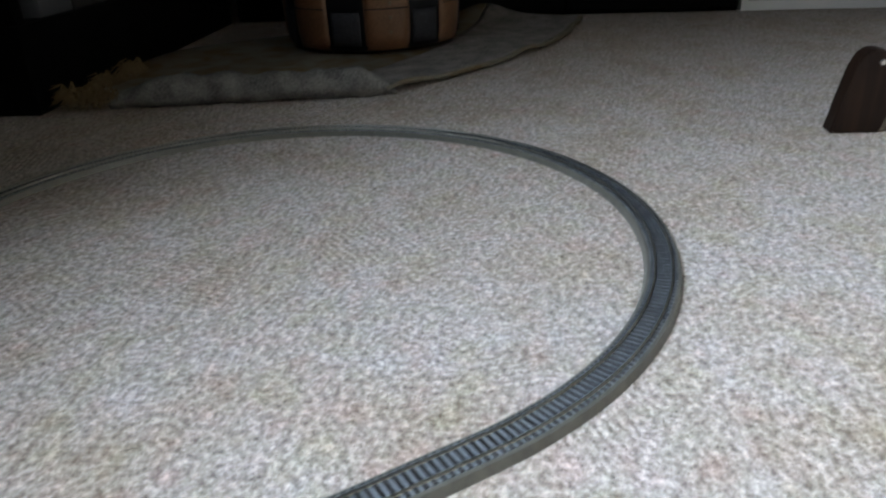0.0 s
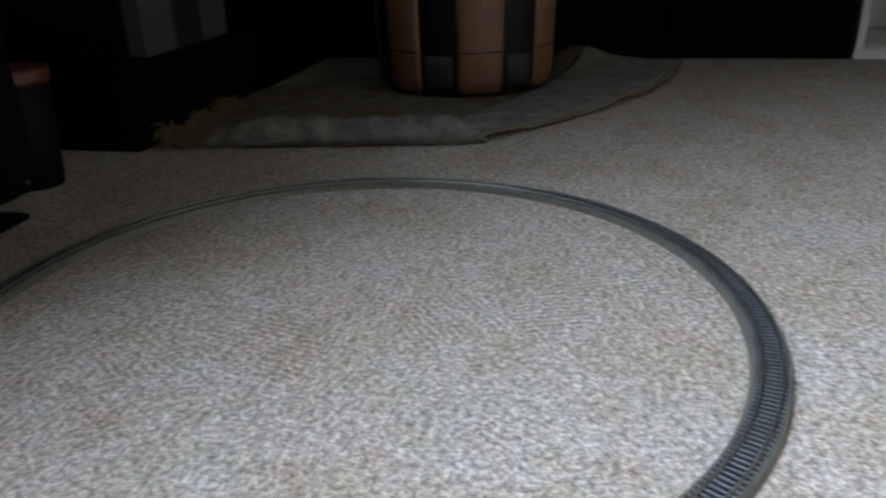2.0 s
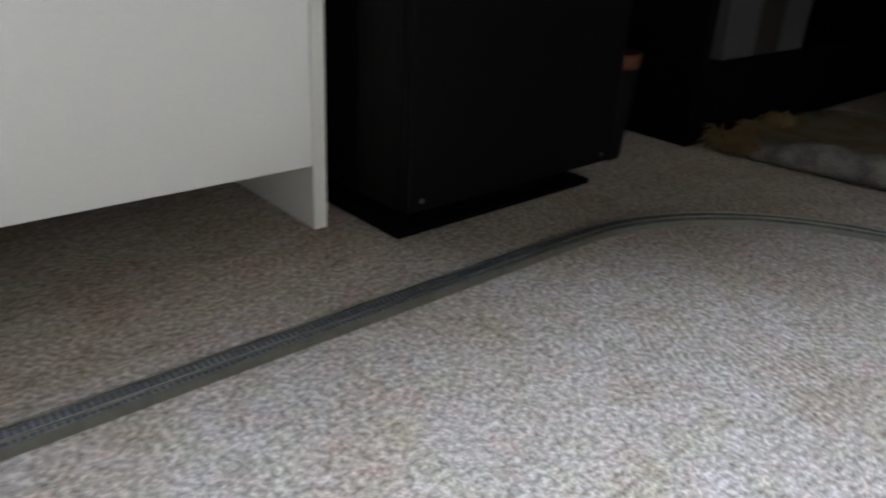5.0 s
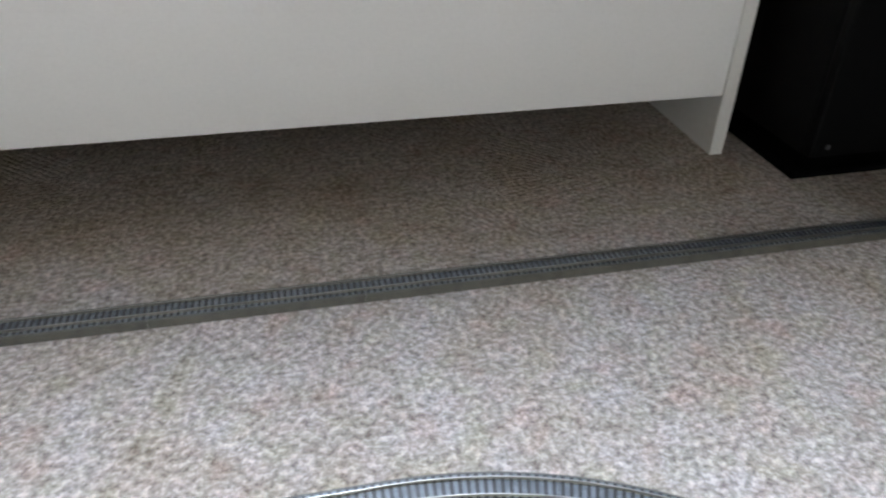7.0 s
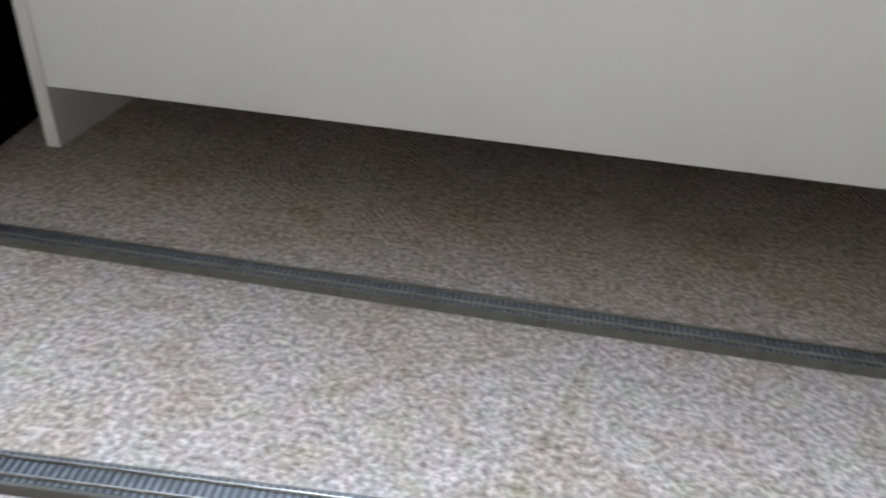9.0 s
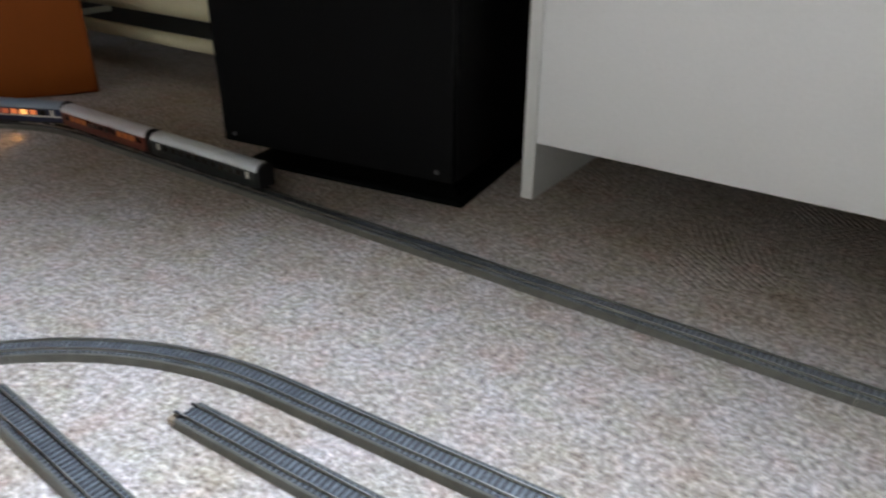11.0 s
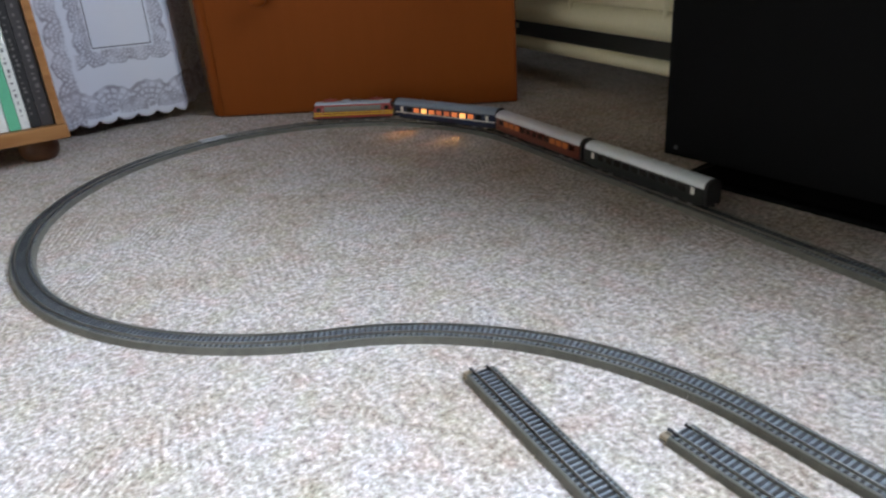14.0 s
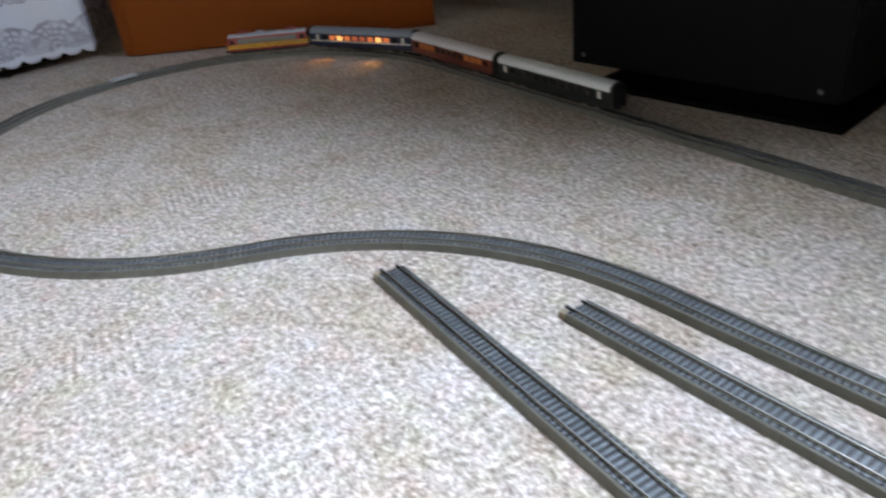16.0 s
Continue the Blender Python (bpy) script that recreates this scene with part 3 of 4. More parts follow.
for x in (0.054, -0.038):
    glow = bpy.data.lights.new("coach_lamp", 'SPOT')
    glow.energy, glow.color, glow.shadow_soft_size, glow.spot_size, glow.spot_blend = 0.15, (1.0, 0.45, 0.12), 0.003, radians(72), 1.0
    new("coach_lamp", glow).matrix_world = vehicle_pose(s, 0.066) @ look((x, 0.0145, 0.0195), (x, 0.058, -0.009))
s -= 0.2110
coach(vehicle_pose(s, 0.066), "oxide brown model coach with a shiny silver roof", OXIDE, SILVER_ROOF, "rDDDrrrrrDDDr", None)
s -= 0.2110
coach(vehicle_pose(s, 0.066), "blackish green model coach with a matt white roof", GREEN, WHITE_ROOF, "woooooooooow", None)


# ---- radiator and low cupboard in the corner ----
def radiator():
    r = thing("radiator", pose(-2.05, 0.295, 0.0), "cream enamelled panel radiator on the wall beside the window", "radiator")
    part("panel", box(0, 1.06, 0.012, 0.030, 0.156, 0.62, 0.006), CREAM, r)
    part("bottom_rim", tube((0, 0.031, 0.1310), (1.06, 0.031, 0.1310), 0.0255, n=24), CREAM, r, smooth=True)
    part("rear_panel", box(0, 1.06, 0.075, 0.090, 0.10, 0.62, 0.005), CREAM, r)
    for k in range(4):
        part("groove_bead", tube((0.12 + 0.24 * k, 0.012, 0.14), (0.12 + 0.24 * k, 0.012, 0.60), 0.004, n=8), CREAM, r)
    for x in (0.10, 0.95):
        part("bracket", box(x - 0.01, x + 0.01, 0.090, 0.203, 0.15, 0.22), CREAM, r)
    p = thing("heating_pipe", pose(-2.20, 0.312, 0.0), "cream painted heating pipe running above the carpet", "pipe")
    part("pipe", tube((0, 0, 0.066), (1.20, 0, 0.066), 0.0125, n=16), CREAM, p, smooth=True)
    for x in (0.3, 1.1):
        part("pipe_clip", box(x - 0.008, x + 0.008, -0.006, 0.186, 0.045, 0.056), CREAM, p)
    return r


radiator()


def cupboard():
    ax, ay, bx, by = -1.715, -0.302, -1.414, 0.158
    a = math.degrees(math.atan2(by - ay, bx - ax))
    w = math.hypot(bx - ax, by - ay)
    c = thing("cupboard", pose(ax, ay, 0, 0, 0, a), "orange brown veneered low cupboard standing across the corner", "cupboard")
    bm = box(0.002, w - 0.002, 0.018, 0.26, 0.0, 0.52)
    for v in bm.verts:
        if v.co.y > 0.1:
            v.co.x = w / 2 + (v.co.x - w / 2) * 0.45
    part("body", bm, BOXWOOD, c)
    part("front_panel", box(0, w, 0, 0.0175, 0.002, 0.52, 0.003), BOXWOOD, c)
    bm = bmesh.new()
    rim = [(-0.0005, 0.0015), (-0.0100, 0.0040), (-0.0190, 0.0105), (-0.0265, 0.0205), (-0.0315, 0.0330), (-0.0335, 0.0480), (-0.0005, 0.0480)]
    lo, hi = [[bm.verts.new((x, y, z)) for x, y in rim] for z in (0.002, 0.52)]
    for i in range(len(rim)):
        bm.faces.new((lo[i], lo[(i + 1) % len(rim)], hi[(i + 1) % len(rim)], hi[i]))
    bm.faces.new(lo[::-1])
    bm.faces.new(hi)
    part("corner_post", bm, BOXWOOD, c, "rounded veneered corner post")
    part("top", box(-0.002, w + 0.002, -0.004, 0.018, 0.521, 0.54, 0.003), BOXWOOD, c)
    for x in (0.105, w - 0.095):
        bm = lathe([(0.006, 0), (0.007, 0.010), (0.016, 0.018), (0.015, 0.026), (0.006, 0.030)], 16)
        bmesh.ops.rotate(bm, verts=bm.verts, matrix=Matrix.Rotation(radians(90), 3, 'X'))
        bmesh.ops.translate(bm, verts=bm.verts, vec=(x, 0, 0.211))
        part("knob", bm, BOXWOOD, c, "turned wooden knob", smooth=True)
    return c


cupboard()


# ---- lace cloth and bookcase ----
def lace_material():
    m = bpy.data.materials.new("white_lace_cloth")
    m.use_nodes = True
    nt = m.node_tree
    b = nt.nodes["Principled BSDF"]
    b.inputs["Roughness"].default_value = 0.9
    b.inputs["Specular IOR Level"].default_value = 0.2
    tc = nt.nodes.new("ShaderNodeTexCoord")
    sep = nt.nodes.new("ShaderNodeSeparateXYZ")
    nt.links.new(tc.outputs["Object"], sep.inputs[0])

    def maths(op, a, c=None):
        n = nt.nodes.new("ShaderNodeMath")
        n.operation = op
        for k, v in enumerate((a, c)):
            if v is None:
                continue
            if isinstance(v, (int, float)):
                n.inputs[k].default_value = v
            else:
                nt.links.new(v, n.inputs[k])
        return n.outputs[0]

    wob = nt.nodes.new("ShaderNodeTexNoise")
    wob.inputs["Scale"].default_value = 60
    nt.links.new(tc.outputs["Object"], wob.inputs["Vector"])
    shift = maths('MULTIPLY', maths('SUBTRACT', wob.outputs["Fac"], 0.5), 0.012)
    z = maths('ADD', sep.outputs["Z"], shift)
    y = maths('ADD', sep.outputs["Y"], shift)
    def ease(v, lo, hi):
        n = nt.nodes.new("ShaderNodeMapRange")
        n.interpolation_type = 'SMOOTHSTEP'
        nt.links.new(v, n.inputs["Value"])
        n.inputs["From Min"].default_value, n.inputs["From Max"].default_value = lo, hi
        return n.outputs[0]

    def fans(across, up, period, reach):
        """A row of shell motifs: ribbed arcs over a base line, with a dark outline to each shell."""
        u = maths('SUBTRACT', maths('MODULO', maths('ADD', across, 10 * period), period), period / 2)
        r = maths('SQRT', maths('ADD', maths('MULTIPLY', u, u), maths('MULTIPLY', up, up)))
        arcs = ease(maths('SINE', maths('MULTIPLY', r, 6.283 * 4.5 / reach)), 0.0, 0.9)
        ribs = ease(maths('SINE', maths('MULTIPLY', maths('ARCTAN2', up, u), 17)), 0.1, 0.9)
        inside = maths('MULTIPLY', ease(r, reach, reach * 0.94), ease(up, -0.004, 0.001))
        rim = maths('MULTIPLY', ease(r, reach * 1.08, reach), ease(r, reach * 0.86, reach * 0.94))
        web = maths('ADD', maths('MULTIPLY', maths('MAXIMUM', arcs, ribs), 0.62), 0.28)
        return maths('MAXIMUM', maths('MULTIPLY', inside, web), maths('MULTIPLY', rim, ease(up, -0.004, 0.001)))

    vor = nt.nodes.new("ShaderNodeTexVoronoi")
    vor.feature = 'DISTANCE_TO_EDGE'
    vor.inputs["Scale"].default_value = 170
    nt.links.new(tc.outputs["Object"], vor.inputs["Vector"])
    tone = nt.nodes.new("ShaderNodeTexNoise")
    tone.inputs["Scale"].default_value, tone.inputs["Detail"].default_value = 45, 3
    nt.links.new(tc.outputs["Object"], tone.inputs["Vector"])
    hem = fans(y, maths('SUBTRACT', z, 0.034), 0.066, 0.046)
    hem2 = fans(maths('ADD', y, 0.033), maths('SUBTRACT', z, 0.030), 0.066, 0.024)
    edge = fans(z, maths('SUBTRACT', 0.046, y), 0.050, 0.030)
    dy = maths('SUBTRACT', maths('ABSOLUTE', maths('SUBTRACT', y, 0.138)), 0.050)
    dz = maths('SUBTRACT', 0.146, z)
    below = maths('MULTIPLY', fans(y, maths('SUBTRACT', dz, 0.005), 0.036, 0.024), ease(dy, 0.036, 0.030))
    beside = maths('MULTIPLY', fans(z, maths('SUBTRACT', dy, 0.005), 0.036, 0.024), ease(dz, 0.012, 0.004))
    # darker net past y 0.245 puts the shade of the receding fold into the colour
    fold_shade = maths('MULTIPLY', maths('GREATER_THAN', y, 0.245), ease(vor.outputs["Distance"], 0.06, 0.2))
    motif = maths('MAXIMUM', maths('MAXIMUM', hem, hem2), maths('MAXIMUM', maths('MAXIMUM', edge, below), maths('MAXIMUM', beside, fold_shade)))
    open_work = maths('MULTIPLY', motif, maths('ADD', maths('MULTIPLY', ease(tone.outputs["Fac"], 0.32, 0.6), 0.55), 0.45))
    mix = nt.nodes.new("ShaderNodeMix")
    mix.data_type = 'RGBA'
    mix.inputs["A"].default_value = (0.86, 0.88, 0.95, 1)
    mix.inputs["B"].default_value = (0.40, 0.39, 0.45, 1)
    nt.links.new(open_work, mix.inputs["Factor"])
    nt.links.new(mix.outputs["Result"], b.inputs["Base Color"])
    bp = nt.nodes.new("ShaderNodeBump")
    bp.inputs["Strength"].default_value, bp.inputs["Distance"].default_value = 0.5, 0.001
    bp.invert = True
    nt.links.new(open_work, bp.inputs["Height"])
    nt.links.new(bp.outputs[0], b.inputs["Normal"])
    return m


LACE = lace_material()
INK = material("dark_blue_embroidery", (0.05, 0.055, 0.09), 0.9, var=0.2, bump=0.0)


def lace_cloth():
    c = thing("lace_cloth", pose(-1.775, -0.58, 0), "white lace cloth with scalloped hem hanging to the carpet", "cloth")
    bm = bmesh.new()
    nu, nv = 110, 40
    grid = []
    for i in range(nu + 1):
        y = 0.295 * i / nu
        scallop = 0.0095 * abs(math.sin(math.pi * y / 0.034)) ** 0.7
        bend = -1.9 * max(0.0, y - 0.222)
        col = []
        for j in range(nv + 1):
            z = 0.018 + scallop * (1 - j / nv) * -1 + 0.006 + 0.70 * (j / nv) ** 1.3
            x = bend + 0.004 * math.sin(y * 40 + z * 3) + 0.006 * math.sin(y * 17 + 1) + 0.010 * z
            col.append(bm.verts.new((x, y, z)))
        grid.append(col)
    for i in range(nu):
        for j in range(nv):
            bm.faces.new((grid[i][j], grid[i + 1][j], grid[i + 1][j + 1], grid[i][j + 1]))
    for f in bm.faces:
        f.smooth = True
    ob = part("cloth", bm, LACE, c, "white cloth with openwork lace borders", smooth=True)
    sol = ob.modifiers.new("thick", 'SOLIDIFY')
    sol.thickness = 0.0012
    bm = bmesh.new()
    x = 0.014
    for a, b in (((x, 0.086, 0.150), (x, 0.184, 0.147)), ((x, 0.086, 0.150), (x, 0.089, 0.33)), ((x, 0.184, 0.147), (x, 0.187, 0.33)), ((x, 0.089, 0.33), (x, 0.187, 0.33))):
        bm_tube(bm, a, b, 0.0008, n=6)
    part("embroidered_frame", bm, INK, c, "thin dark embroidered rectangle")
    part("stand", box(-0.40, -0.075, 0.01, 0.20, 0.0, 0.70, 0.004), DARKWOOD, c, "dark stand under the cloth")
    return c


lace_cloth()


def cover(name, base, rough=0.45):
    return material(name, base, rough, var=0.12, scale=25, fine=400, bump=0.08)


def book(y, w, h, d, mat, label, band=None, marks=None):
    """A book standing on the shelf, its spine at the front; y is its far face."""
    b = thing("book", pose(-1.628, y, 0.0606), label, "book", "books on the shelf")
    part("spine", box(-0.003, 0.0, 0.0, w, 0, h, 0.001), mat, b)
    part("cover", box(-d, -0.0032, 0.0, 0.002, 0, h), mat, b)
    part("cover", box(-d, -0.0032, w - 0.002, w, 0, h), mat, b)
    part("pages", box(-d + 0.003, -0.0034, 0.0023, w - 0.0023, 0.003, h - 0.003), IVORY, b)
    if band:
        part("spine_band", box(0.0002, 0.0008, 0.0015, w - 0.0015, band[0], band[1]), band[2], b)
    if marks:
        rnd = random.Random(int(w * 1e5))
        z = 0.02
        while z < h - 0.03:
            lz = rnd.uniform(0.002, 0.006)
            a = rnd.uniform(0.25, 0.42) * w
            part("spine_print", box(0.0002, 0.0007, a, a + rnd.uniform(0.12, 0.3) * w, z, z + lz), marks, b)
            z += lz + rnd.uniform(0.002, 0.009)
    return b


def bookcase():
    c = thing("bookcase", pose(-1.62, -0.572, 0), "honey pine open bookcase on round bun feet", "bookcase")
    w, d, h = 0.80, 0.24, 0.92
    part("side_panel", box(-d, 0.0, -0.012, 0.0, 0.0602, h, 0.0015), PINE, c)
    part("side_panel", box(-d, 0.0, -w, -w + 0.018, 0.0602, h, 0.0015), PINE, c)
    part("bottom_board", box(-d, 0.003, -w - 0.003, 0.003, 0.038, 0.060, 0.003), PINE, c)
    part("shelf_board", box(-d + 0.01, -0.004, -w + 0.0185, -0.0185, 0.36, 0.378, 0.0015), PINE, c)
    part("top_board", box(-d, 0.006, -w - 0.006, 0.006, h + 0.0005, h + 0.02, 0.002), PINE, c)
    part("back_panel", box(-d - 0.004, -d, -w, 0.0, 0.0602, h), DARKWOOD, c)
    for x in (-0.055, -d + 0.05):
        for y in (-0.046, -w + 0.046):
            bm = lathe([(0.023, 0.0), (0.029, 0.008), (0.031, 0.020), (0.028, 0.032), (0.022, 0.0378)], 24)
            bmesh.ops.translate(bm, verts=bm.verts, vec=(x, y, 0))
            part("bun_foot", bm, BUN, c, "dark turned round foot", smooth=True)
    return c


bookcase()
BOOK_BLACK, BOOK_WHITE, BOOK_GREEN = cover("charcoal_book_cloth", (0.020, 0.019, 0.020)), cover("off_white_book_cover", (0.80, 0.80, 0.75)), cover("mint_green_book_cover", (0.13, 0.50, 0.29))
BOOK_FADED = cover("faded_grey_print", (0.17, 0.155, 0.15))
BOOK_GREY, BOOK_TEAL = cover("grey_black_book_cover", (0.045, 0.040, 0.042)), cover("dull_teal_print", (0.12, 0.19, 0.18))
book(-0.6045, 0.0190, 0.245, 0.17, BOOK_GREY, "narrow dark grey hardback book on the shelf", None, BOOK_FADED)
book(-0.6195, 0.0145, 0.240, 0.17, BOOK_BLACK, "black cloth hardback book on the shelf", None, BOOK_FADED)
book(-0.6330, 0.0125, 0.250, 0.17, BOOK_WHITE, "thin white paperback book with speckled spine", None, BOOK_FADED)
book(-0.6500, 0.0165, 0.255, 0.17, BOOK_GREEN, "mint green hardback book on the shelf")
book(-0.6795, 0.0285, 0.230, 0.17, BOOK_WHITE, "thick white book with a teal picture on its spine", (0.045, 0.085, BOOK_TEAL))
book(-0.7060, 0.0255, 0.200, 0.17, BOOK_BLACK, "thick black hardback book on the shelf")
book(-0.7260, 0.0190, 0.235, 0.17, BOOK_WHITE, "off white paperback book beside a black one")
book(-0.7520, 0.0250, 0.225, 0.17, BOOK_GREY, "dark grey hardback book on the shelf")


# ---- black cabinets at the dark end of the room ----
def black_cabinet():
    c = thing("cabinet", pose(1.166, 0.146, 0), "tall black stained cabinet with an open shelf of folders", "cabinet")
    w, d, h = 0.83, 0.33, 2.05
    part("base", box(0, w, 0, d, 0, 0.122, 0.002), BLACK_WOOD, c)
    part("side_panel", box(0, 0.02, 0, d, 0.1225, h, 0.0015), BLACK_WOOD, c)
    part("side_panel", box(w - 0.02, w, 0, d, 0.1225, h, 0.0015), BLACK_WOOD, c)
    part("back_panel", box(0.0205, w - 0.0205, d - 0.01, d, 0.1225, h), BLACK_WOOD, c)
    part("shelf_board", box(0.0205, w - 0.0205, 0.005, d - 0.0105, 0.46, 0.48), BLACK_WOOD, c)
    part("top_panel", box(-0.004, w + 0.004, -0.004, d, h + 0.0005, h + 0.02, 0.002), BLACK_WOOD, c)
    return c


black_cabinet()
# pale card toned near black: the recess shade is in the base colour
FOLDER = cover("shade_toned_folder_card", (0.048, 0.048, 0.050), 0.6)
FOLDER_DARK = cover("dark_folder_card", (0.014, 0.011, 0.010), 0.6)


def folder(x, w, h, mat, label):
    f = thing("folder", pose(x, 0.156, 0.1227), label, "folder", "folders in the cabinet")
    part("spine", box(0, w, 0, 0.004, 0, h, 0.0015), mat, f)
    part("board", box(0, 0.003, 0.0042, 0.24, 0, h), mat, f)
    part("board", box(w - 0.003, w, 0.0042, 0.24, 0, h), mat, f)
    part("papers", box(0.004, w - 0.004, 0.012, 0.23, 0.004, h - 0.02), IVORY, f)
    return f


folder(1.243, 0.088, 0.29, FOLDER, "pale card folder toned dark for the shaded black cabinet")
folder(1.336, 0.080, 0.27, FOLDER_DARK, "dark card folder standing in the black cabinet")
folder(1.420, 0.090, 0.29, FOLDER, "pale card folder toned dark for the shaded black cabinet")


def east_cabinet():
    c = thing("wardrobe", pose(1.992, -1.046, 0), "tall black wardrobe along the end wall", "wardrobe")
    part("body", box(0.02, 0.48, 0, 1.18, 0.0, 2.05, 0.003), BLACK_WOOD, c)
    for k in range(3):
        part("door", box(0, 0.0195, 0.004 + 0.393 * k, 0.389 + 0.393 * k, 0.012, 2.03, 0.002), BLACK_WOOD, c)
    part("top_panel", box(-0.008, 0.48, -0.004, 1.184, 2.0505, 2.07, 0.002), BLACK_WOOD, c)
    return c


east_cabinet()


def white_shelf_unit():
    c = thing("shelf_unit", pose(2.005, -1.052, 0), "white open shelf unit standing on the carpet", "shelf unit")
    d, w, h = 0.36, 0.50, 1.10
    part("side_panel", box(0, d, -0.016, 0, 0, h, 0.0015), WHITE, c)
    part("side_panel", box(0, d, -w, -w + 0.016, 0, h, 0.0015), WHITE, c)
    part("bottom_board", box(0.002, d, -w + 0.0165, -0.0165, 0.0, 0.022, 0.0015), WHITE, c)
    part("shelf_board", box(0.002, d, -w + 0.0165, -0.0165, 0.36, 0.376, 0.0015), WHITE, c)
    part("back_panel", box(d - 0.006, d, -w + 0.0165, -0.0165, 0.0225, h), WHITE_EDGE, c)
    part("top_board", box(-0.002, d, -w - 0.002, 0.002, h + 0.0005, h + 0.018, 0.0015), WHITE, c)
    return c


white_shelf_unit()
bag_material = material("dark_grey_fabric", (0.055, 0.055, 0.06), 0.9, var=0.3, scale=30, fine=500, bump=0.4)
bag = thing("cloth_bag", pose(2.13, -1.40, 0.0226), "dark grey slumped cloth bag in the white shelf unit", "bag")
bm = lathe([(0.09, 0.0), (0.115, 0.02), (0.12, 0.07), (0.10, 0.13), (0.06, 0.17), (0.02, 0.185)], 28)
for v in bm.verts:
    v.co += 0.012 * noise.noise_vector(v.co * 22) * (1 if v.co.z > 0.01 else 0)
part("sack", bm, bag_material, bag, smooth=True)
part("drawstring", tube((-0.03, -0.05, 0.172), (0.03, 0.05, 0.178), 0.004, n=8), bag_material, bag)


# ---- bin, rug and pouffe ----
BIN = material("dark_grey_bin_plastic", (0.004, 0.004, 0.0045), 0.7, var=0.15, spec=0.15)
ORANGE = material("orange_rim_plastic", (0.085, 0.022, 0.007), 0.5, var=0.15, bump=0.05)
waste = thing("waste_bin", pose(1.015, 0.195, 0), "small dark waste bin with an orange rim", "bin")
bm = lathe([(0.026, 0.0), (0.030, 0.003), (0.0385, 0.130), (0.0365, 0.131), (0.027, 0.012), (0.006, 0.010)], 24)
part("bucket", bm, BIN, waste, smooth=True)
bm = bmesh.new()
n = 24
rings = [[bm.verts.new((r * math.cos(2 * math.pi * i / n), r * math.sin(2 * math.pi * i / n), z)) for i in range(n)] for r, z in ((0.0387, 0.129), (0.0400, 0.134), (0.0405, 0.148), (0.0375, 0.149), (0.0368, 0.129))]
for a, b2 in zip(rings, rings[1:] + rings[:1]):
    for i in range(n):
        bm.faces.new((a[i], a[(i + 1) % n], b2[(i + 1) % n], b2[i]))
part("rim", bm, ORANGE, waste, "orange plastic rim", smooth=True)


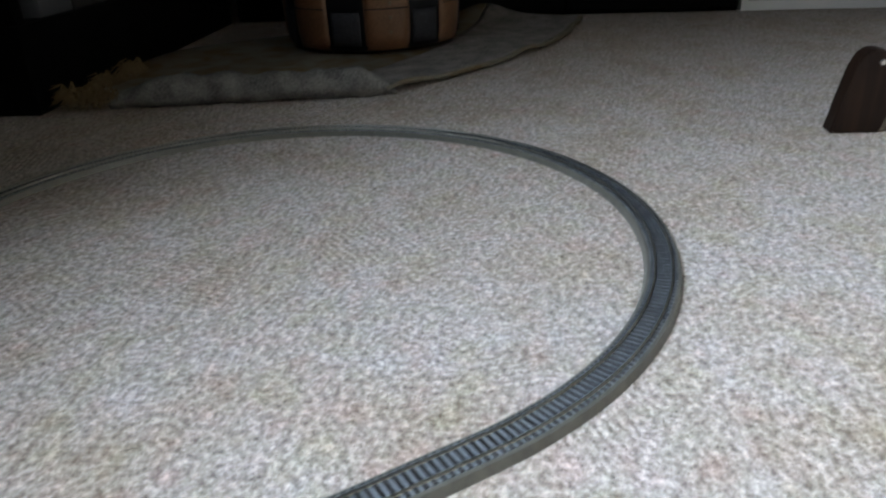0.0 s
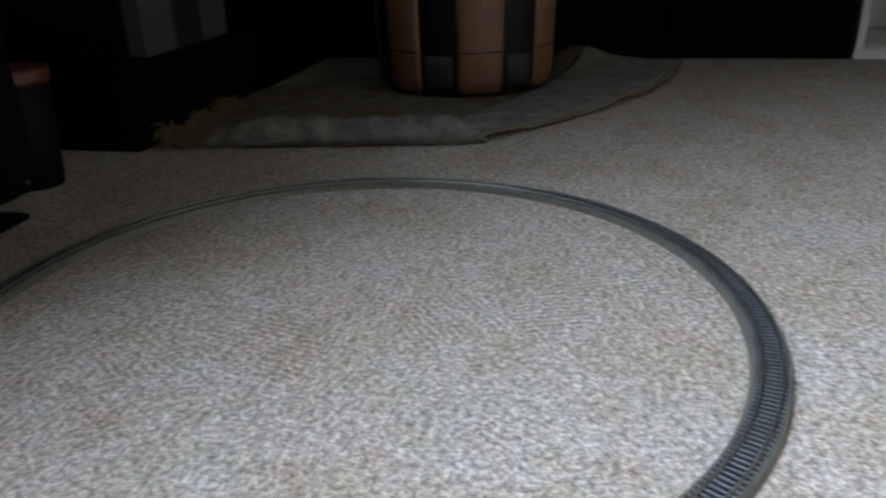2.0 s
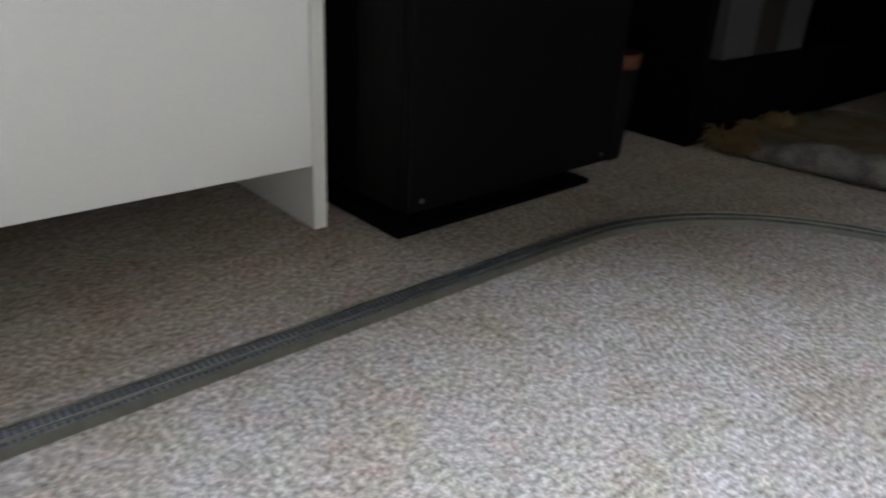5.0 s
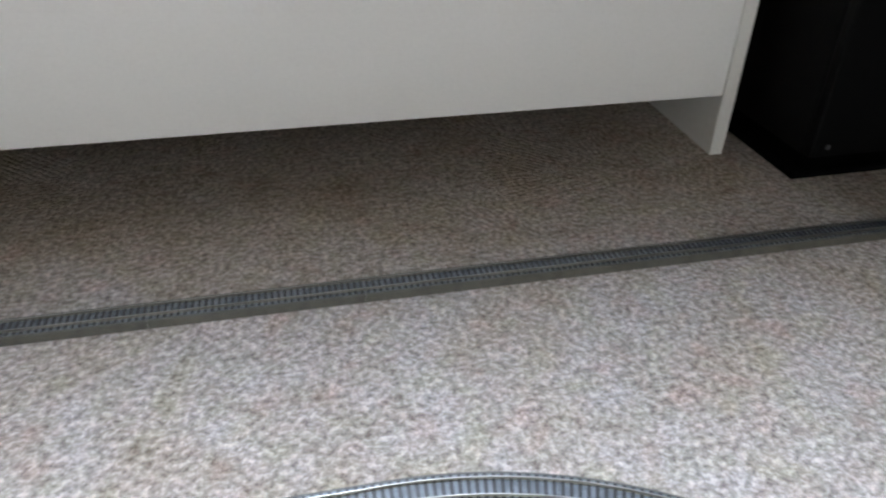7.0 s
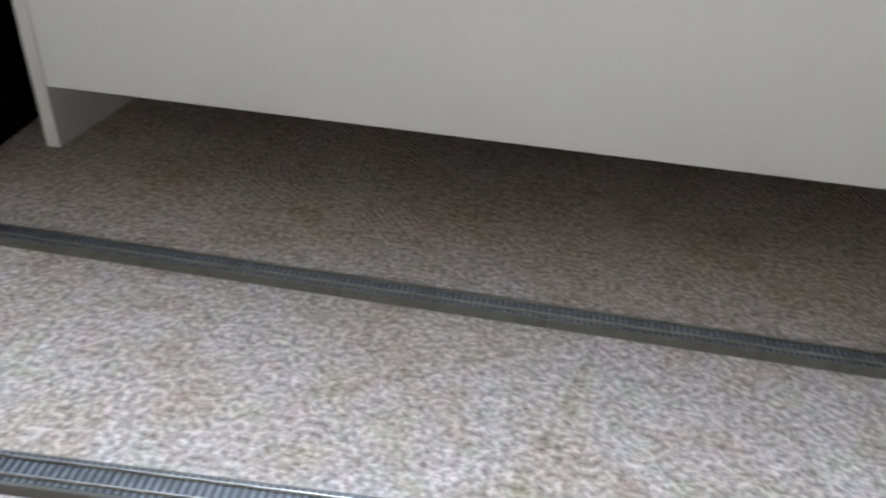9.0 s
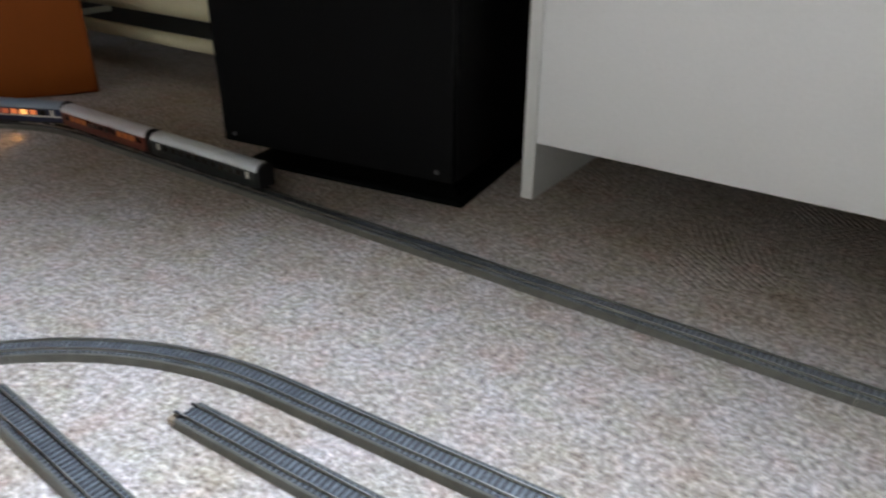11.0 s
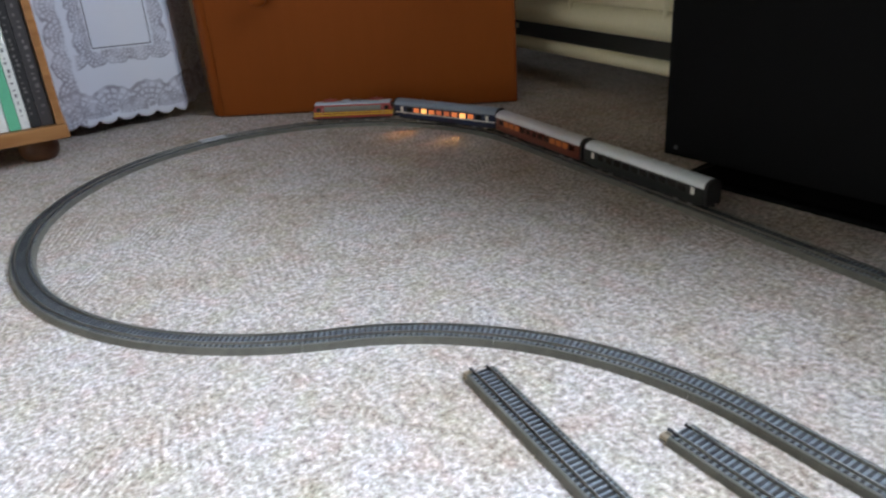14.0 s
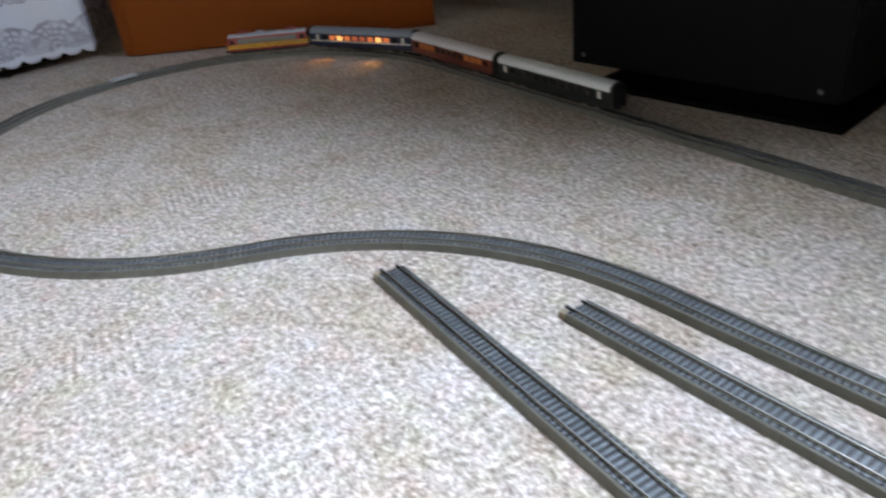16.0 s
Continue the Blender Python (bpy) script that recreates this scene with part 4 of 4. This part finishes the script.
def rug():
    r = thing("rug", pose(0, 0, 0), "worn ochre rug with a rolled grey front edge", "rug")
    bm = bmesh.new()
    nu, nv = 70, 70
    top, low = [], []
    for i in range(nu + 1):
        u = i / nu
        ta, la = [], []
        for j in range(nv + 1):
            v = j / nv
            lx = 1.205 + 0.475 * u
            ly = 0.105 + 0.035 * math.sin(math.pi / 2 * min(u / 0.56, 1.0)) - 0.122 * max(0.0, (u - 0.6) / 0.4) ** 3
            rx, ry = 1.255 + 0.690 * u, -0.342 - 0.345 * u - 0.072 * math.sin(math.pi * u)
            x, y = lx + (rx - lx) * v + 0.115 * u ** 3 * math.sin(math.pi * v), ly + (ry - ly) * v
            wave = noise.noise(Vector((x * 7, y * 7, 0.3))) * 0.5 + 0.5
            lift = 0.006 + 0.008 * wave + 0.030 * math.exp(-((x - 1.93) ** 2 + (y + 0.46) ** 2) / 0.004)
            lift += 0.008 * max(0.0, math.sin(u * 17 + 1.0)) ** 2 * v ** 30
            base = max(0.0008, lift - 0.006)
            ta.append(bm.verts.new((x, y, lift)))
            la.append(bm.verts.new((x, y, base)))
        top.append(ta)
        low.append(la)
    for i in range(nu):
        for j in range(nv):
            bm.faces.new((top[i][j], top[i + 1][j], top[i + 1][j + 1], top[i][j + 1]))
            bm.faces.new((low[i][j], low[i][j + 1], low[i + 1][j + 1], low[i + 1][j]))
    for i in range(nu):
        for j in (0, nv):
            bm.faces.new((top[i][j], top[i + 1][j], low[i + 1][j], low[i][j]))
    for j in range(nv):
        for i in (0, nu):
            bm.faces.new((top[i][j], top[i][j + 1], low[i][j + 1], low[i][j]))
    bands = {}
    for key, (v0, v1, up, thick) in {"band": (50, 69, 0.0007, 0.0), "cord": (69, 70, 0.0008, 0.0)}.items():
        strip = bmesh.new()
        upper = [[strip.verts.new(top[i][j].co + Vector((0, 0, up + (thick if v0 < j < v1 else 0)))) for j in range(v0, v1 + 1)] for i in range(1, nu)]
        under = [[strip.verts.new(top[i][j].co + Vector((0, 0, 0.0003))) for j in (v0, v1)] for i in range(1, nu)]
        for i in range(nu - 2):
            for j in range(v1 - v0):
                strip.faces.new((upper[i][j], upper[i + 1][j], upper[i + 1][j + 1], upper[i][j + 1]))
            strip.faces.new((upper[i][0], upper[i + 1][0], under[i + 1][0], under[i][0]))
            strip.faces.new((upper[i][-1], upper[i + 1][-1], under[i + 1][-1], under[i][-1]))
        bands[key] = strip
    part("woven_sheet", bm, RUG, r, smooth=True)
    part("border_band", bands["band"], RUG_BAND, r, "grey brown woven border", smooth=True)
    part("edge_cord", bands["cord"], RUG_CORD, r, "dull ochre bound edge", smooth=True)
    bm = bmesh.new()
    n, m2 = 60, 20
    rings = []
    for i in range(n + 1):
        t = i / n
        cx, cy = 1.205 + 0.060 * t, 0.060 - 0.407 * t
        rad = 0.0215 * min(1.0, 0.45 + 3 * t) * (1.0 if t < 0.86 else max(0.03, (1 - t) / 0.14) ** 0.6)
        rad *= 1 + 0.16 * noise.noise(Vector((t * 11, 0.2, 4.0)))
        ring = []
        for k in range(m2):
            a = 2 * math.pi * k / m2
            rr = rad * (1 + 0.20 * noise.noise(Vector((t * 16, 1.6 * math.cos(a), 1.6 * math.sin(a)))))
            ring.append(bm.verts.new((cx + 1.15 * rr * math.cos(a), cy, max(0.0005, rad * 0.95 + rr * math.sin(a)))))
        rings.append(ring)
    for a, b in zip(rings, rings[1:]):
        for k in range(m2):
            bm.faces.new((a[k], a[(k + 1) % m2], b[(k + 1) % m2], b[k]))
    bm.faces.new(rings[0])
    bm.faces.new(rings[-1][::-1])
    part("rolled_edge", bm, RUG_BACK, r, "rolled edge showing the grey backing", smooth=True)
    verts, faces = [], []
    rnd = random.Random(5)
    for i in range(520):
        t = rnd.random()
        if t < 0.72:
            x, y = 1.19 + 0.26 * rnd.random() ** 1.5, 0.100 + 0.014 * rnd.random()
            ang = radians(90 + rnd.uniform(-50, 50))
        else:
            x, y = 1.198 + 0.02 * rnd.random(), 0.045 + 0.065 * rnd.random()
            ang = radians(165 + rnd.uniform(-45, 45))
        clump = math.sin(61 * x + 40 * y) * 0.5 + 0.5
        L, lift = rnd.uniform(0.010, 0.022) + 0.026 * clump * rnd.random(), rnd.uniform(0.002, 0.012) + 0.020 * clump * rnd.random()
        if y + L * math.sin(ang) > 0.143:
            L = max(0.004, (0.143 - y) / max(0.2, math.sin(ang)))
        wd = 0.0016
        px, py = -math.sin(ang) * wd, math.cos(ang) * wd
        k = len(verts)
        for q, (s, z) in enumerate(((0.0, 0.008), (0.5, 0.008 + lift), (1.0, 0.003 + lift * rnd.uniform(0.2, 1.1)))):
            cx, cy = x + math.cos(ang) * L * s, y + math.sin(ang) * L * s
            w = 1.0 if q < 2 else 0.4
            verts += [(cx + px * w, cy + py * w, z), (cx - px * w, cy - py * w, z), (cx, cy, z + 0.0022 * w)]
        for q in (0, 3):
            for a, b in ((0, 1), (1, 2), (2, 0)):
                faces.append((k + q + a, k + q + b, k + q + 3 + b, k + q + 3 + a))
    me = bpy.data.meshes.new("fringe")
    me.from_pydata(verts, [], faces)
    me.materials.append(FRINGE)
    fr = new("fringe", me)
    fr.parent = r
    tagged(fr, "frayed ochre yarn fringe", kind="stuff")
    return r


rug()


STUD = material("dull_brass_stud", (0.16, 0.12, 0.07), 0.5, metal=0.6, var=0.2)


def pouffe():
    p = thing("pouffe", pose(1.660, -0.255, 0.0165), "round brown and black leather pouffe standing on the rug", "pouffe")
    R, H = 0.168, 0.40
    prof = [(R * 0.90, 0.0), (R * 0.955, 0.006), (R * 0.97, 0.03), (R * 0.985, 0.10), (R, 0.20), (R * 0.985, 0.30), (R * 0.95, 0.37), (R * 0.85, H), (R * 0.3, H + 0.01)]
    part("core", lathe(prof, 56), BLACK_LEATHER, p, "black leather body", smooth=True)
    for k in range(7):
        mid = radians(146 + 360 / 7 * k)
        half = radians(14.0)
        bm = bmesh.new()
        rows = []
        for z in (0.004, 0.03, 0.07, 0.11, 0.16, 0.22, 0.28, 0.33, 0.37):
            r0 = float(np.interp(z, [q[1] for q in prof], [q[0] for q in prof]))
            row = []
            for i in range(9):
                a = mid + half * (i / 4 - 1)
                puff = 0.0015 + 0.0045 * (1 - abs(i / 4 - 1) ** 3)
                row.append(bm.verts.new(((r0 + puff) * math.cos(a), (r0 + puff) * math.sin(a), z)))
            rows.append(row)
        for a, b in zip(rows, rows[1:]):
            for i in range(8):
                bm.faces.new((a[i], a[i + 1], b[i + 1], b[i]))
        panel = part("leather_panel", bm, LEATHER, p, "brown leather panel", smooth=True)
        sol = panel.modifiers.new("thick", 'SOLIDIFY')
        sol.thickness, sol.offset = 0.003, -1
        bm = bmesh.new()
        r0 = float(np.interp(0.074, [e[1] for e in prof], [e[0] for e in prof])) + 0.0056
        for i in range(8):
            a, b = (mid + half * 0.92 * (q / 4 - 1) for q in (i, i + 1))
            bm_tube(bm, (r0 * math.cos(a), r0 * math.sin(a), 0.074), (r0 * math.cos(b), r0 * math.sin(b), 0.074), 0.0012, n=6)
        part("seam", bm, BLACK_LEATHER, panel, "dark sewn seam")
        bm = bmesh.new()
        rows = []
        for z in (0.012, 0.03, 0.05, 0.068):
            r0 = float(np.interp(z, [q[1] for q in prof], [q[0] for q in prof])) + 0.0022
            rows.append([bm.verts.new((r0 * math.cos(mid + radians(25.7 + 1.8 * i)), r0 * math.sin(mid + radians(25.7 + 1.8 * i)), z)) for i in range(-5, 6)])
        for a, b in zip(rows, rows[1:]):
            for i in range(10):
                bm.faces.new((a[i], a[i + 1], b[i + 1], b[i]))
        patch = part("lower_panel", bm, GREY_LEATHER, p, "dull grey leather patch at the foot", smooth=True)
        sol = patch.modifiers.new("thick", 'SOLIDIFY')
        sol.thickness, sol.offset = 0.002, -1
        if k == 1:
            for q in range(14):
                z = 0.035 + 0.024 * q
                r0 = float(np.interp(z, [e[1] for e in prof], [e[0] for e in prof])) + 0.0065
                a = mid + half * 0.12
                part("stud", tube(((r0 - 0.002) * math.cos(a), (r0 - 0.002) * math.sin(a), z), ((r0 + 0.0015) * math.cos(a), (r0 + 0.0015) * math.sin(a), z), 0.0034, 0.0022, 8), STUD, panel, "small dull brass stud")
    return p


pouffe()


REDWOOD = wood_material("reddish_brown_wood", (0.045, 0.016, 0.008), (0.075, 0.028, 0.013), 0.5, along=1, stretch=8, spec=0.2)


def chair_foot():
    """The front foot of a low chair: a leaning flat leg with a rounded head, and the rail that runs back from it."""
    c = thing("low_chair", pose(1.05, -0.905, 0), "dark wooden leaning foot and rail of a low chair", "chair")
    bm = extrude_x([(0.0291, 0.0000), (0.0213, 0.0367), (0.0131, 0.0734), (0.0096, 0.0853), (0.0042, 0.0918), (-0.0038, 0.0950), (-0.0144, 0.0940), (-0.0240, 0.0886), (-0.0327, 0.0778), (-0.0391, 0.0540), (-0.0326, 0.0281), (-0.0256, 0.0000)], -0.010, 0.014)
    bmesh.ops.bevel(bm, geom=list(bm.edges), offset=0.002, segments=2, affect='EDGES')
    part("leg", bm, DARKWOOD, c, "nearly black leaning leg")
    bm = extrude_x([(-0.0391, 0.0562), (-0.0329, 0.0842), (-0.0471, 0.0918), (-0.1320, 0.0950), (-0.2650, 0.0994), (-0.3980, 0.0994), (-0.4041, 0.0626), (-0.2715, 0.0605), (-0.1398, 0.0540), (-0.0598, 0.0497)], -0.007, 0.011)
    bmesh.ops.bevel(bm, geom=list(bm.edges), offset=0.002, segments=2, affect='EDGES')
    part("rail", bm, REDWOOD, c, "reddish brown side rail")
    part("back_leg", box(-0.008, 0.012, -0.440, -0.3985, 0.0, 0.102, 0.003), DARKWOOD, c)
    part("bolt_cap", tube((-0.0095, -0.0130, 0.081), (-0.0125, -0.0130, 0.081), 0.0034, 0.0028, 12), STEEL, c, "small bright bolt cap")
    return c


chair_foot()

# ---- track pieces ----
lay(loop_rows)
SIDING_A = trace([('s', 0.58)], -0.724, -0.3595, radians(-3.2))
SIDING_B = trace([('s', 0.24), ('a', 0.60, 13.0), ('s', 0.17), ('a', 0.353, -15.0)], -0.588, -0.288, radians(2.5))
lay(SIDING_A)
lay(SIDING_B, 0.0006)


# ---- joiners at the open ends of the sidings, and the pale strips on the loop ----
TONGUE = material("tan_track_tongue", (0.34, 0.26, 0.17), 0.5, var=0.2, scale=90, fine=1200, bump=0.1, depth=0.0005)


def open_end(rows, sink):
    """The dark joiners and the plastic tongue that stick out of a loose end of track."""
    x, y, h = rows[0]
    sec = min((ob for ob in scene.objects if ob.name.startswith("track_section")), key=lambda ob: (ob.location.x - x) ** 2 + (ob.location.y - y) ** 2)
    back = sec.matrix_basis.inverted() @ pose(x, y, -sink, 0, 0, math.degrees(h))
    for name, bm, mat, label in (("rail_joiner", box(-0.0050, 0.0050, -0.0074, -0.0052, 0.0066, 0.0083, 0.0003), SLEEPER, "dark rail joiner"),
                                 ("rail_joiner", box(-0.0015, 0.0050, 0.0052, 0.0074, 0.0066, 0.0083, 0.0003), SLEEPER, "dark rail joiner"),
                                 ("tongue", box(-0.0070, 0.0003, -0.0120, -0.0062, 0.0012, 0.0050, 0.0006), TONGUE, "tan plastic tongue")):
        bmesh.ops.transform(bm, matrix=back, verts=bm.verts)
        part(name, bm, mat, sec, label)


open_end(SIDING_A, 0.0)
open_end(SIDING_B, 0.0006)

PALE = material("white_strip_plastic", (0.78, 0.79, 0.80), 0.35, var=0.08, scale=60, fine=900, bump=0.05, depth=0.0003)
s0 = next(0.002 * k for k in range(400) if along(0.002 * k)[1] < -0.342)
mx, my, _ = along(s0 + 0.021)
strips = thing("rail_strips", pose(mx, my, RAIL_TOP), "two short white plastic strips lying along the rails", "track cover")
for side in (-0.0063, 0.0063):
    rows = [(x - mx, y - my, h) for x, y, h in resample(loop_rows, s0, s0 + 0.042, 0.006)]
    part("strip", sweep(rows, [(side - 0.0022, 0.0001), (side - 0.0018, 0.0010), (side + 0.0018, 0.0010), (side + 0.0022, 0.0001)]), PALE, strips)
